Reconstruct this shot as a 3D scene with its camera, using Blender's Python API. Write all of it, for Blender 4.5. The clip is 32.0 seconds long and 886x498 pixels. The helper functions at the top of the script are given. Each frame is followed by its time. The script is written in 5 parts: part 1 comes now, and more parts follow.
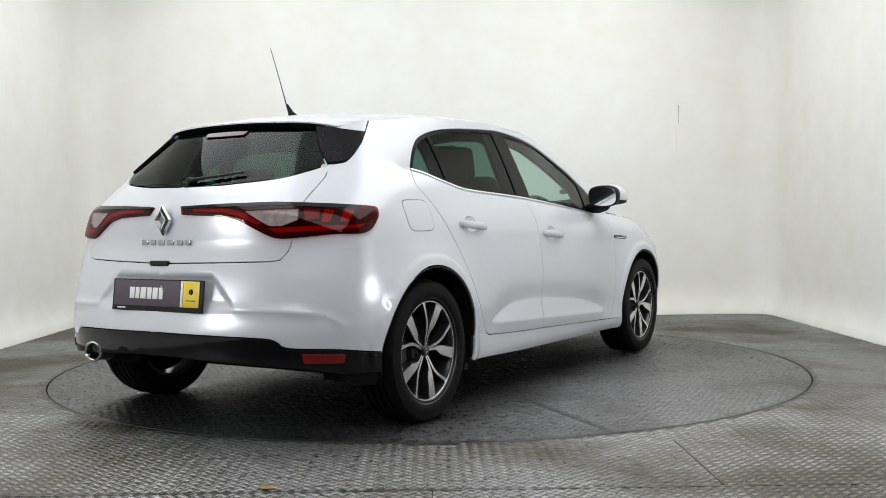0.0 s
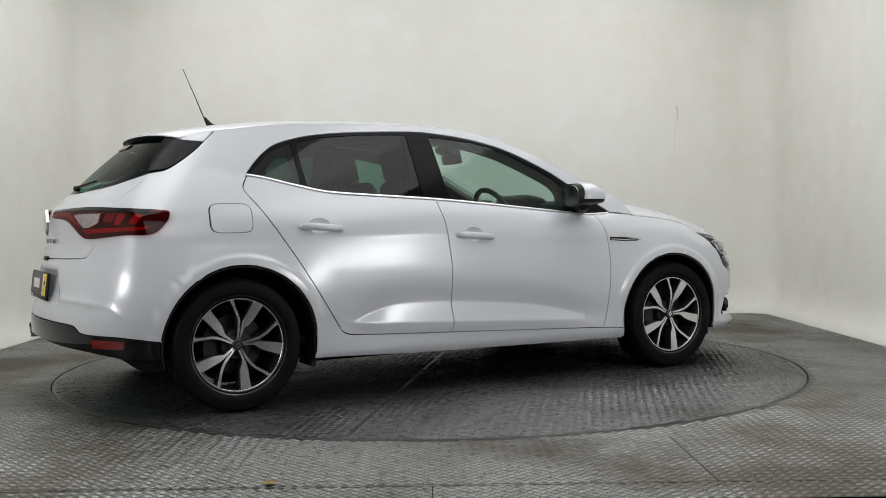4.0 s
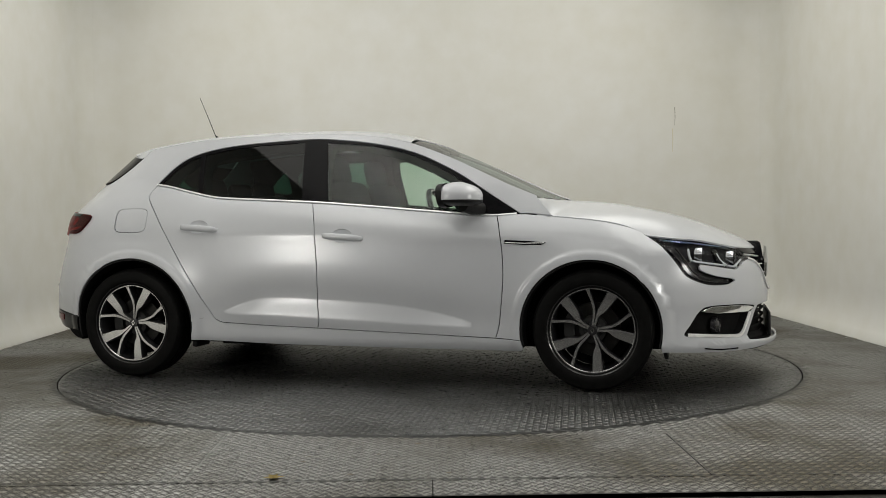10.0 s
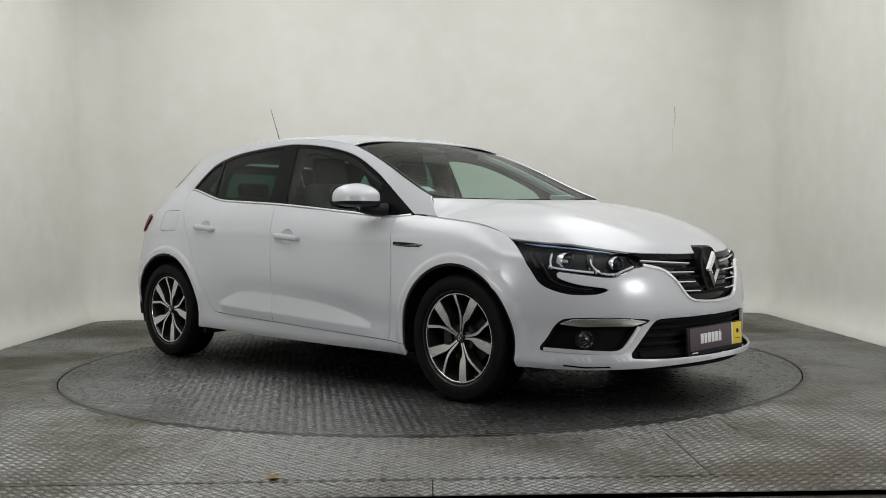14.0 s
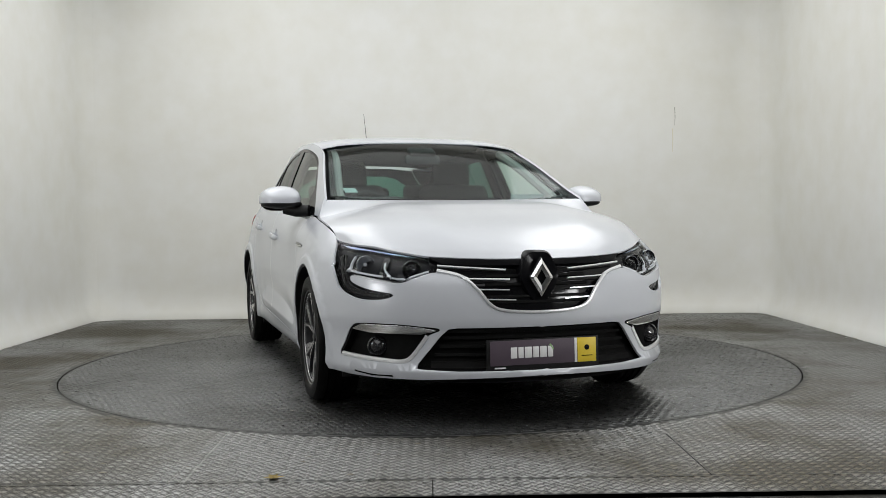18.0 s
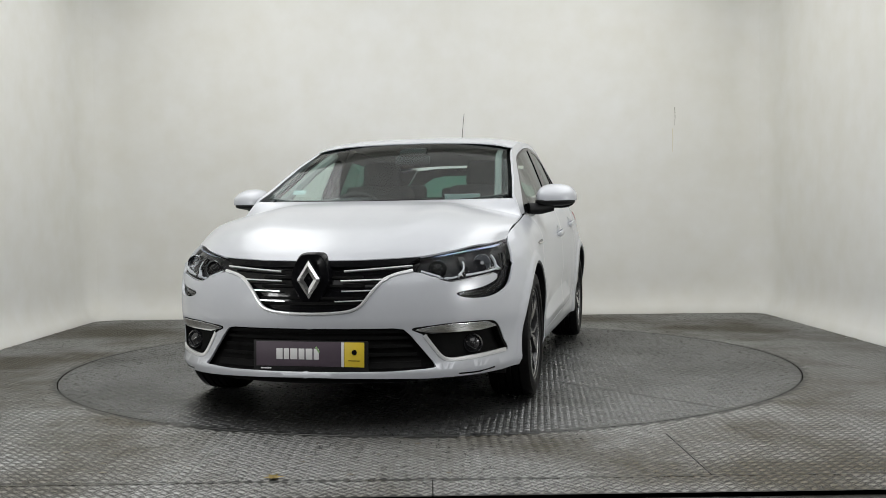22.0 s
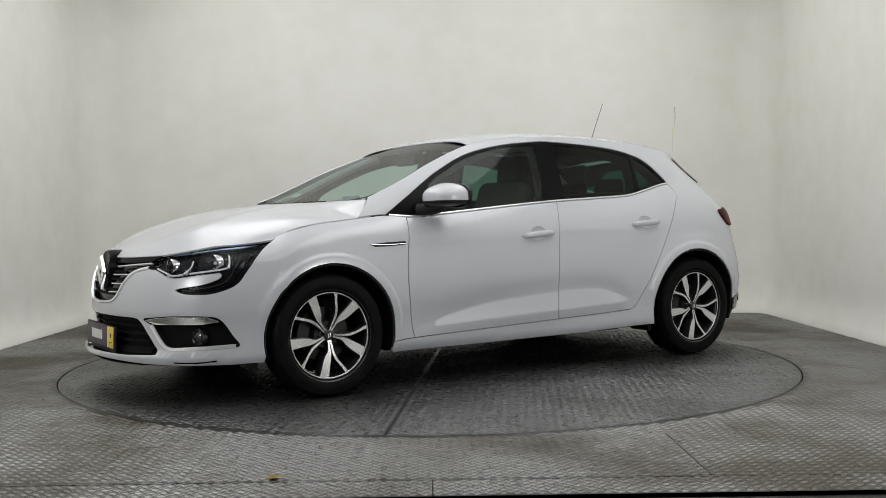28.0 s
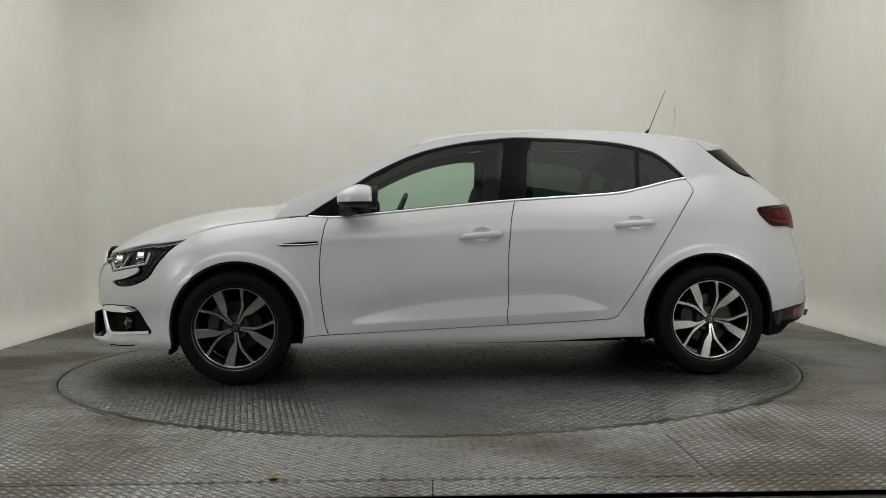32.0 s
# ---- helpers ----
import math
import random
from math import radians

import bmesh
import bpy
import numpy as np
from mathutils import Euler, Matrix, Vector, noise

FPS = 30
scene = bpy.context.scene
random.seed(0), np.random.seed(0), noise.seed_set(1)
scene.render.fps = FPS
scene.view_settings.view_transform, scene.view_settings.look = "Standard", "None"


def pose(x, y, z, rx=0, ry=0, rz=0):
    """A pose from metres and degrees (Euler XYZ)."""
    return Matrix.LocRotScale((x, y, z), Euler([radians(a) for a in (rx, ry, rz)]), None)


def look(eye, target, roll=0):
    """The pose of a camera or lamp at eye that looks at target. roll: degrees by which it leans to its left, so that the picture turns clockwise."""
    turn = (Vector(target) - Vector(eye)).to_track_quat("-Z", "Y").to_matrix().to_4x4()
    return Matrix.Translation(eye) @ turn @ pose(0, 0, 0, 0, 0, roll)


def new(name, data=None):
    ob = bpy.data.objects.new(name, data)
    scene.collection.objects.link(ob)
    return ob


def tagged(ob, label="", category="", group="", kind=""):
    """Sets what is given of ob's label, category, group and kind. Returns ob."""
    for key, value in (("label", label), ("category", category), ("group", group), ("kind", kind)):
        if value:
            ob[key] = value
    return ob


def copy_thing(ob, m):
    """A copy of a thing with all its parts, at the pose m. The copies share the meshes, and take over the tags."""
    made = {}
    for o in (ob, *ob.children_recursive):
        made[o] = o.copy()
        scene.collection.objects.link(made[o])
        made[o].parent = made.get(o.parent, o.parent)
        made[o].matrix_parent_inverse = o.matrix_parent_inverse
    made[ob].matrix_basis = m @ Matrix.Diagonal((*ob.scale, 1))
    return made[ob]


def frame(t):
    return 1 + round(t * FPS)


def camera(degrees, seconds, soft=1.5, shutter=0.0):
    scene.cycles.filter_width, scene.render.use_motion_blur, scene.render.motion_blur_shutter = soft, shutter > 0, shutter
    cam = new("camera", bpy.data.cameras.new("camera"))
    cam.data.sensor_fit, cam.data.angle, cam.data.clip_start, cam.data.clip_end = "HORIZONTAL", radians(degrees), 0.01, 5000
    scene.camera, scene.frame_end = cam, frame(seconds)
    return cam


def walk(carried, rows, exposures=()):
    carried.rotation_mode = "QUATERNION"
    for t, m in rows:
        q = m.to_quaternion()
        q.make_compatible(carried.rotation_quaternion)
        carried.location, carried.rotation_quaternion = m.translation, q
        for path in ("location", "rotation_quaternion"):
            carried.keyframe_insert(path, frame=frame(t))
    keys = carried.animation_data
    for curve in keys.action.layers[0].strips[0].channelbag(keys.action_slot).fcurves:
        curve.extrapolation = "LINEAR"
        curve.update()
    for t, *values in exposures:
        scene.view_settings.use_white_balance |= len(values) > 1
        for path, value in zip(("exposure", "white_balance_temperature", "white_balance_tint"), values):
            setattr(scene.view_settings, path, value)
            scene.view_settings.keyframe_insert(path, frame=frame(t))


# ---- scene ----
EXPO = [(0, 0.08, 6200, 10), (1, -0.03, 6230, 10), (3, -0.28, 6290, 10), (6, -0.35, 6420, 10), (7, -0.22, 6470, 10), (8, -0.54, 6680, 8), (9, -0.60, 6750, 8), (11, -0.58, 6720, 8), (12, -0.52, 6580, 9), (14, -0.42, 6420, 10),
        (19, -0.29, 6270, 10), (23, -0.31, 6330, 10), (28, -0.42, 6400, 10), (29, -0.39, 6420, 9.5), (30, -0.53, 6570, 8.5), (32, -0.62, 6690, 8)]
# last panel is an added fill above the camera that brightens the car's near side
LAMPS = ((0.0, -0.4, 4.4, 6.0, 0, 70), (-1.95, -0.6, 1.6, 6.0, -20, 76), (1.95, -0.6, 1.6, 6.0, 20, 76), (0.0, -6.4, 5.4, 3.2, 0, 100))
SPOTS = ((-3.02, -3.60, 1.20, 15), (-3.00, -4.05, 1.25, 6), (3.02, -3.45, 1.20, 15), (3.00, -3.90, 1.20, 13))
from mathutils.geometry import delaunay_2d_cdt

# ---- camera: stands before the turntable, creeps back 15 cm in the first seconds ----
EYE = Vector((0.0, -6.389, 0.8944))
WAY = Vector((math.sin(0.012846) * math.cos(-0.028011), math.cos(0.012846) * math.cos(-0.028011), math.sin(-0.028011)))
cam = camera(47.476, 32.0, soft=0.85)


def stand(forward):
    eye = EYE + WAY * forward
    return look(eye, eye + WAY * 5, -0.6416)


walk(cam, [(0, stand(0.150)), (1, stand(0.136)), (2, stand(0.126)), (3, stand(0.119)), (3.5, stand(0.112)), (4.5, stand(0.05)),
           (5.5, stand(0.0)), (6, stand(0.0)), (32, stand(0.0))],
     exposures=EXPO)


# ---- light: closed white photo studio with ceiling panels, an added front fill, and small lamps on the side walls ----
world = bpy.data.worlds.new("studio_world")
scene.world = world
world.use_nodes = True
world.node_tree.nodes["Background"].inputs["Color"].default_value = (0.9, 0.95, 1.0, 1)
world.node_tree.nodes["Background"].inputs["Strength"].default_value = 0.02


def area_lamp(name, m, sx, sy, power, colour):
    d = bpy.data.lights.new(name, "AREA")
    d.shape, d.size, d.size_y, d.energy, d.color = "RECTANGLE", sx, sy, power, colour
    ob = new(name, d)
    ob.matrix_world = m
    return ob


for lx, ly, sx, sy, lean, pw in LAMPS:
    area_lamp("ceiling_and_fill_light", pose(lx, ly, 3.93 if not lean else 3.62, 0, lean, 0), sx, sy, pw, (1.0, 0.99, 0.965))
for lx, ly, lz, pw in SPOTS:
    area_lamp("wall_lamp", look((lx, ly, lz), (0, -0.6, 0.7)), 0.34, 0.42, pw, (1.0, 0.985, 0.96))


# ---- materials ----
def mat(name, base, rough=0.5, metal=0.0, coat=0.0, noise_amt=0.0, noise_scale=8.0, bump=0.0, bump_scale=60.0, rough_var=0.0, tint=None, spec=None, coat_rough=0.03):
    m = bpy.data.materials.new(name)
    m.use_nodes = True
    nt = m.node_tree
    b = nt.nodes["Principled BSDF"]
    b.inputs["Base Color"].default_value = (*base, 1)
    b.inputs["Roughness"].default_value = rough
    b.inputs["Metallic"].default_value = metal
    b.inputs["Coat Weight"].default_value = coat
    b.inputs["Coat Roughness"].default_value = coat_rough
    if spec is not None:
        b.inputs["Specular IOR Level"].default_value = spec
    tc = nt.nodes.new("ShaderNodeTexCoord")
    if noise_amt or rough_var:
        n = nt.nodes.new("ShaderNodeTexNoise")
        n.inputs["Scale"].default_value = noise_scale
        n.inputs["Detail"].default_value = 6
        nt.links.new(tc.outputs["Object"], n.inputs["Vector"])
        n2 = nt.nodes.new("ShaderNodeTexNoise")
        n2.inputs["Scale"].default_value = noise_scale * 9.3
        n2.inputs["Detail"].default_value = 4
        nt.links.new(tc.outputs["Object"], n2.inputs["Vector"])
        add = nt.nodes.new("ShaderNodeMath")
        add.operation = "MULTIPLY_ADD"
        add.inputs[1].default_value = 0.45
        nt.links.new(n2.outputs["Fac"], add.inputs[0])
        sc = nt.nodes.new("ShaderNodeMath")
        sc.operation = "MULTIPLY"
        sc.inputs[1].default_value = 0.55
        nt.links.new(n.outputs["Fac"], sc.inputs[0])
        nt.links.new(sc.outputs[0], add.inputs[2])
        if noise_amt:
            mix = nt.nodes.new("ShaderNodeMix")
            mix.data_type = "RGBA"
            lo = tint or tuple(c * (1 - noise_amt) for c in base)
            hi = tuple(min(1, c * (1 + noise_amt)) for c in base)
            ramp = nt.nodes.new("ShaderNodeMapRange")
            ramp.inputs[1].default_value, ramp.inputs[2].default_value = 0.33, 0.67
            nt.links.new(add.outputs[0], ramp.inputs[0])
            nt.links.new(ramp.outputs[0], mix.inputs["Factor"])
            mix.inputs["A"].default_value = (*lo, 1)
            mix.inputs["B"].default_value = (*hi, 1)
            nt.links.new(mix.outputs["Result"], b.inputs["Base Color"])
        if rough_var:
            mr = nt.nodes.new("ShaderNodeMapRange")
            mr.inputs[1].default_value, mr.inputs[2].default_value = 0.3, 0.7
            mr.inputs[3].default_value, mr.inputs[4].default_value = max(0.02, rough - rough_var), min(1, rough + rough_var)
            nt.links.new(add.outputs[0], mr.inputs[0])
            nt.links.new(mr.outputs[0], b.inputs["Roughness"])
    if bump:
        nb = nt.nodes.new("ShaderNodeTexNoise")
        nb.inputs["Scale"].default_value = bump_scale
        nb.inputs["Detail"].default_value = 5
        nt.links.new(tc.outputs["Object"], nb.inputs["Vector"])
        bp = nt.nodes.new("ShaderNodeBump")
        bp.inputs["Strength"].default_value = bump
        bp.inputs["Distance"].default_value = 0.004
        nt.links.new(nb.outputs["Fac"], bp.inputs["Height"])
        nt.links.new(bp.outputs[0], b.inputs["Normal"])
    return m


def glass(name, colour, rough=0.0, ior=1.5, sheen=1.0):
    """Thin tinted pane: mirror by Fresnel over a tinted see-through film."""
    m = bpy.data.materials.new(name)
    m.use_nodes = True
    nt = m.node_tree
    nt.nodes.clear()
    out = nt.nodes.new("ShaderNodeOutputMaterial")
    mix = nt.nodes.new("ShaderNodeMixShader")
    f0 = ((ior - 1) / (ior + 1)) ** 2
    lw = nt.nodes.new("ShaderNodeLayerWeight")
    lw.inputs["Blend"].default_value = 0.5
    power, fr = nt.nodes.new("ShaderNodeMath"), nt.nodes.new("ShaderNodeMath")
    power.operation, fr.operation = "POWER", "MULTIPLY_ADD"
    power.inputs[1].default_value = 5.0
    fr.inputs[1].default_value, fr.inputs[2].default_value = (1 - f0) * sheen, f0
    nt.links.new(lw.outputs["Facing"], power.inputs[0])
    nt.links.new(power.outputs[0], fr.inputs[0])
    tr = nt.nodes.new("ShaderNodeBsdfTransparent")
    tr.inputs["Color"].default_value = (*colour, 1)
    gl = nt.nodes.new("ShaderNodeBsdfGlossy")
    gl.inputs["Roughness"].default_value = rough
    nt.links.new(fr.outputs[0], mix.inputs[0])
    nt.links.new(tr.outputs[0], mix.inputs[1])
    nt.links.new(gl.outputs[0], mix.inputs[2])
    nt.links.new(mix.outputs[0], out.inputs[0])
    return m


PAINT = mat("pearl_white_paint", (0.565, 0.582, 0.620), 0.27, 0.07, 0.38, 0.012, 3.0, coat_rough=0.15)
LINER = mat("dark_liner", (0.008, 0.008, 0.008), 0.85, 0, 0, 0.3, 20, spec=0.1)
TRIM = mat("bright_trim", (0.84, 0.85, 0.86), 0.28, 0.55, 0.3, 0.04, 30)
PLASTIC = mat("black_plastic", (0.009, 0.009, 0.0095), 0.5, 0, 0, 0.25, 30, 0.15, 400, spec=0.25)
GLOSS_BLACK = mat("gloss_black", (0.005, 0.005, 0.006), 0.08, 0, 0.0, 0.2, 12, spec=0.25)
SATIN = mat("satin_chrome", (0.86, 0.87, 0.88), 0.36, 1.0, 0, 0.04, 30)
BADGE_METAL = mat("grey_badge_metal", (0.36, 0.36, 0.37), 0.22, 1.0, 0, 0.05, 30)
CHROME = mat("chrome", (0.82, 0.83, 0.84), 0.09, 1.0, 0, 0.03, 15)
RUBBER = mat("tyre_rubber", (0.006, 0.006, 0.006), 0.46, 0, 0, 0.35, 35, 0.12, 250, spec=0.06)
ALLOY = mat("machined_alloy", (0.66, 0.66, 0.67), 0.25, 1.0)
RIM_DARK = mat("rim_black_paint", (0.02, 0.02, 0.022), 0.3, 0.2, 0.5, 0.2, 14)
STEEL = mat("brake_steel", (0.035, 0.034, 0.033), 0.4, 0.9, 0, 0.2, 22)
CALIPER = mat("caliper_iron", (0.02, 0.02, 0.02), 0.55, 0.2, 0, 0.3, 30)
BLACK_TRIM = mat("black_film", (0.005, 0.005, 0.006), 0.16, 0, 0, 0.2, 12, spec=0.09)
GLASS_FRONT = glass("green_glass", (0.70, 0.84, 0.75))
GLASS_REAR = glass("privacy_glass", (0.10, 0.20, 0.16), 0.0, 1.40, 0.7)
GLASS_WIND = glass("windscreen_glass", (0.62, 0.74, 0.72), 0.0, 1.36, 0.7)
GLASS_BACK = glass("rear_window_glass", (0.10, 0.27, 0.20), 0.0, 1.36, 0.5)
LENS = glass("lamp_lens", (0.95, 0.96, 0.97), 0.0, 1.22, 0.5)
RED_DARK = mat("dark_red_lens", (0.030, 0.002, 0.003), 0.12, 0, 0.15, 0.3, 18, spec=0.3)
SMOKE_LENS = mat("smoked_clear_lens", (0.02, 0.02, 0.022), 0.12, 0, 0.5, 0.3, 22)
RED_REFLECT = mat("red_reflector", (0.62, 0.16, 0.12), 0.25, 0.0, 0.0, 0.2, 90)
RED_BRIGHT = mat("red_bumper_reflector", (0.14, 0.006, 0.006), 0.2, 0, 0.2, 0.4, 120)
RED_GLASS = glass("red_lens_glass", (0.55, 0.022, 0.025), 0.0, 1.40, 0.5)
LAMP_RED_BACK = mat("red_lamp_back", (0.04, 0.01, 0.01), 0.4, 0.3, 0, 0.3, 30)
CLEAR_LENS = mat("clear_reflector", (0.34, 0.27, 0.27), 0.36, 0.3, 0.1, 0.35, 40)
LAMP_DARK = mat("lamp_housing", (0.009, 0.009, 0.011), 0.3, 0, 0.0, 0.2, 20, spec=0.15)
LAMP_SILVER = mat("lamp_reflector", (0.46, 0.47, 0.49), 0.12, 1.0, 0, 0.05, 20)
DRL = mat("light_guide", (0.62, 0.64, 0.67), 0.3, 0, 0.5, 0.05, 30)
COATING = mat("blue_lens_coating", (0.10, 0.10, 0.28), 0.1, 0.6, 0.8, 0.5, 9, tint=(0.05, 0.16, 0.16))
CABIN = mat("cabin_fabric", (0.019, 0.019, 0.021), 0.85, 0, 0, 0.3, 40, 0.3, 300)
DASH = mat("dash_plastic", (0.026, 0.026, 0.027), 0.6, 0, 0, 0.2, 40, 0.2, 200)
PILLAR_TRIM = mat("grey_pillar_trim", (0.36, 0.35, 0.33), 0.7, 0, 0, 0.08, 30)
PLATE_GREY = mat("plum_grey_plate", (0.082, 0.062, 0.080), 0.5, 0, 0.0, 0.05, 12, spec=0.3)
HEADLINING = mat("headlining_fabric", (0.11, 0.108, 0.10), 0.9, 0, 0, 0.12, 40)
PLATE_YELLOW = mat("yellow_plate", (0.72, 0.53, 0.035), 0.45, 0, 0.0, 0.04, 12)
PLATE_WHITE = mat("white_print", (0.72, 0.72, 0.72), 0.4)
GREEN_PRINT = mat("green_print", (0.24, 0.4, 0.16), 0.4)
STICKER = mat("paper_sticker", (0.55, 0.68, 0.66), 0.6, 0, 0, 0.06, 90)
WALL = mat("white_wall_paint", (0.80, 0.80, 0.774), 0.62, 0, 0, 0.02, 0.5, 0.06, 40, tint=(0.75, 0.738, 0.675))
HALL = mat("grey_hall_paint", (0.24, 0.24, 0.235), 0.8, 0, 0, 0.3, 1.0)
CEIL = mat("ceiling_paint", (0.8, 0.8, 0.78), 0.8, 0, 0, 0.03, 1.0)
STAIN = mat("yellowed_paint", (0.74, 0.70, 0.56), 0.6, 0, 0, 0.05, 6)
CRACK = mat("dark_crack", (0.2, 0.18, 0.14), 0.8, 0, 0, 0.4, 30)
DIRT = mat("wall_dirt", (0.30, 0.26, 0.20), 0.9, 0, 0, 0.5, 40)
LEAF = mat("yellow_leaf", (0.24, 0.17, 0.03), 0.6, 0, 0, 0.3, 60)
GAP = mat("black_gap", (0.006, 0.006, 0.006), 0.9)


def plate_metal(name, base, dirt, rough, metal=0.45):
    """Worn tread-plate steel: grey metal with broad dirt patches and fine scuffs."""
    m = mat(name, base, rough, metal, 0, 0.0, 1.0, 0.12, 160)
    nt = m.node_tree
    b = nt.nodes["Principled BSDF"]
    tc = nt.nodes.new("ShaderNodeTexCoord")
    big, fine = nt.nodes.new("ShaderNodeTexNoise"), nt.nodes.new("ShaderNodeTexNoise")
    big.inputs["Scale"].default_value, big.inputs["Detail"].default_value, big.inputs["Roughness"].default_value = 0.9, 9, 0.62
    fine.inputs["Scale"].default_value, fine.inputs["Detail"].default_value, fine.inputs["Roughness"].default_value = 26, 7, 0.7
    for n in (big, fine):
        nt.links.new(tc.outputs["Object"], n.inputs["Vector"])
    ramp = nt.nodes.new("ShaderNodeMapRange")
    ramp.inputs[1].default_value, ramp.inputs[2].default_value = 0.43, 0.60
    nt.links.new(big.outputs["Fac"], ramp.inputs[0])
    mix = nt.nodes.new("ShaderNodeMix")
    mix.data_type = "RGBA"
    mix.inputs["A"].default_value, mix.inputs["B"].default_value = (*base, 1), (*dirt, 1)
    nt.links.new(ramp.outputs[0], mix.inputs["Factor"])
    mul = nt.nodes.new("ShaderNodeMix")
    mul.data_type, mul.blend_type = "RGBA", "MULTIPLY"
    mul.inputs["Factor"].default_value = 1.0
    g = nt.nodes.new("ShaderNodeMapRange")
    g.inputs[1].default_value, g.inputs[2].default_value, g.inputs[3].default_value, g.inputs[4].default_value = 0.3, 0.7, 0.5, 1.45
    nt.links.new(fine.outputs["Fac"], g.inputs[0])
    nt.links.new(mix.outputs["Result"], mul.inputs["A"])
    nt.links.new(g.outputs[0], mul.inputs["B"])
    nt.links.new(mul.outputs["Result"], b.inputs["Base Color"])
    mr = nt.nodes.new("ShaderNodeMapRange")
    mr.inputs[1].default_value, mr.inputs[2].default_value, mr.inputs[3].default_value, mr.inputs[4].default_value = 0.3, 0.7, rough - 0.12, rough + 0.15
    nt.links.new(fine.outputs["Fac"], mr.inputs[0])
    nt.links.new(mr.outputs[0], b.inputs["Roughness"])
    return m


TREAD_STEEL = plate_metal("worn_tread_steel", (0.35, 0.35, 0.34), (0.135, 0.122, 0.094), 0.32, 0.75)
TABLE_TREAD = plate_metal("table_tread_steel", (0.25, 0.252, 0.252), (0.13, 0.13, 0.126), 0.28, 0.85)
FLOOR_STEEL = plate_metal("floor_steel", (0.060, 0.060, 0.058), (0.027, 0.024, 0.019), 0.38, 0.75)
TABLE_STEEL = plate_metal("turntable_steel", (0.066, 0.067, 0.067), (0.044, 0.044, 0.042), 0.34, 0.75)


# ---- mesh helpers ----
def link_mesh(name, me, material, parent=None, label=""):
    ob = new(name, me)
    if material:
        me.materials.append(material)
    if parent:
        ob.parent = parent
    if label:
        ob["label"] = label
    return ob


def part(name, bm, material, parent=None, label="", smooth=True):
    me = bpy.data.meshes.new(name)
    bm.normal_update()
    bm.to_mesh(me)
    bm.free()
    if smooth:
        me.polygons.foreach_set("use_smooth", [True] * len(me.polygons))
        me.set_sharp_from_angle(angle=radians(38))
    return link_mesh(name, me, material, parent, label)


def box_bm(sx, sy, sz, m=None, bevel=0.0, seg=2, bm=None):
    bm = bm or bmesh.new()
    r = bmesh.ops.create_cube(bm, size=1, matrix=(m or Matrix()) @ Matrix.Diagonal((sx, sy, sz, 1)))
    if bevel:
        es = list({e for v in r["verts"] for e in v.link_edges})
        bmesh.ops.bevel(bm, geom=es, offset=bevel, segments=seg, affect="EDGES", profile=0.5)
    return bm


def lathe_bm(profile, steps=48, m=None, bm=None, start=0.0, end=2 * math.pi):
    """Spin (radius, height) points round the local y axis."""
    bm = bm or bmesh.new()
    full = abs(end - start - 2 * math.pi) < 1e-6
    n = steps if full else steps + 1
    rings = []
    for i in range(n):
        a = start + (end - start) * i / steps
        rings.append([bm.verts.new((m or Matrix()) @ Vector((r * math.cos(a), h, r * math.sin(a)))) for r, h in profile])
    for i in range(steps):
        a, b = rings[i], rings[(i + 1) % n]
        for j in range(len(profile) - 1):
            q = [a[j], a[j + 1], b[j + 1], b[j]]
            try:
                bm.faces.new(q)
            except ValueError:
                pass
    bmesh.ops.remove_doubles(bm, verts=bm.verts, dist=1e-5)
    return bm


def tube_bm(points, radius, sides=8, bm=None, taper=1.0):
    bm = bm or bmesh.new()
    pts = [Vector(p) for p in points]
    rings = []
    for i, p in enumerate(pts):
        d = (pts[min(i + 1, len(pts) - 1)] - pts[max(i - 1, 0)]).normalized()
        u = d.orthogonal().normalized() if not rings else (u - d * u.dot(d)).normalized()
        v = d.cross(u)
        r = radius * (1 + (taper - 1) * i / max(1, len(pts) - 1))
        rings.append([bm.verts.new(p + u * (r * math.cos(a)) + v * (r * math.sin(a))) for a in [2 * math.pi * k / sides for k in range(sides)]])
    for a, b in zip(rings, rings[1:]):
        for k in range(sides):
            bm.faces.new((a[k], a[(k + 1) % sides], b[(k + 1) % sides], b[k]))
    bm.faces.new(rings[0][::-1])
    bm.faces.new(rings[-1])
    return bm


def spline(pts, n=6, closed=False):
    """Catmull-Rom through 2D or 3D points."""
    p = [np.array(a, float) for a in pts]
    out = []
    m = len(p)
    for i in range(m if closed else m - 1):
        a, b = p[i], p[(i + 1) % m]
        z = p[i - 1] if (i or closed) else a
        c = p[(i + 2) % m] if (closed or i + 2 < m) else b
        for k in range(n):
            t = k / n
            out.append(0.5 * (2 * a + (b - z) * t + (2 * z - 5 * a + 4 * b - c) * t * t + (3 * a - z - 3 * b + c) * t ** 3))
    if not closed:
        out.append(p[-1])
    return [tuple(o) for o in out]


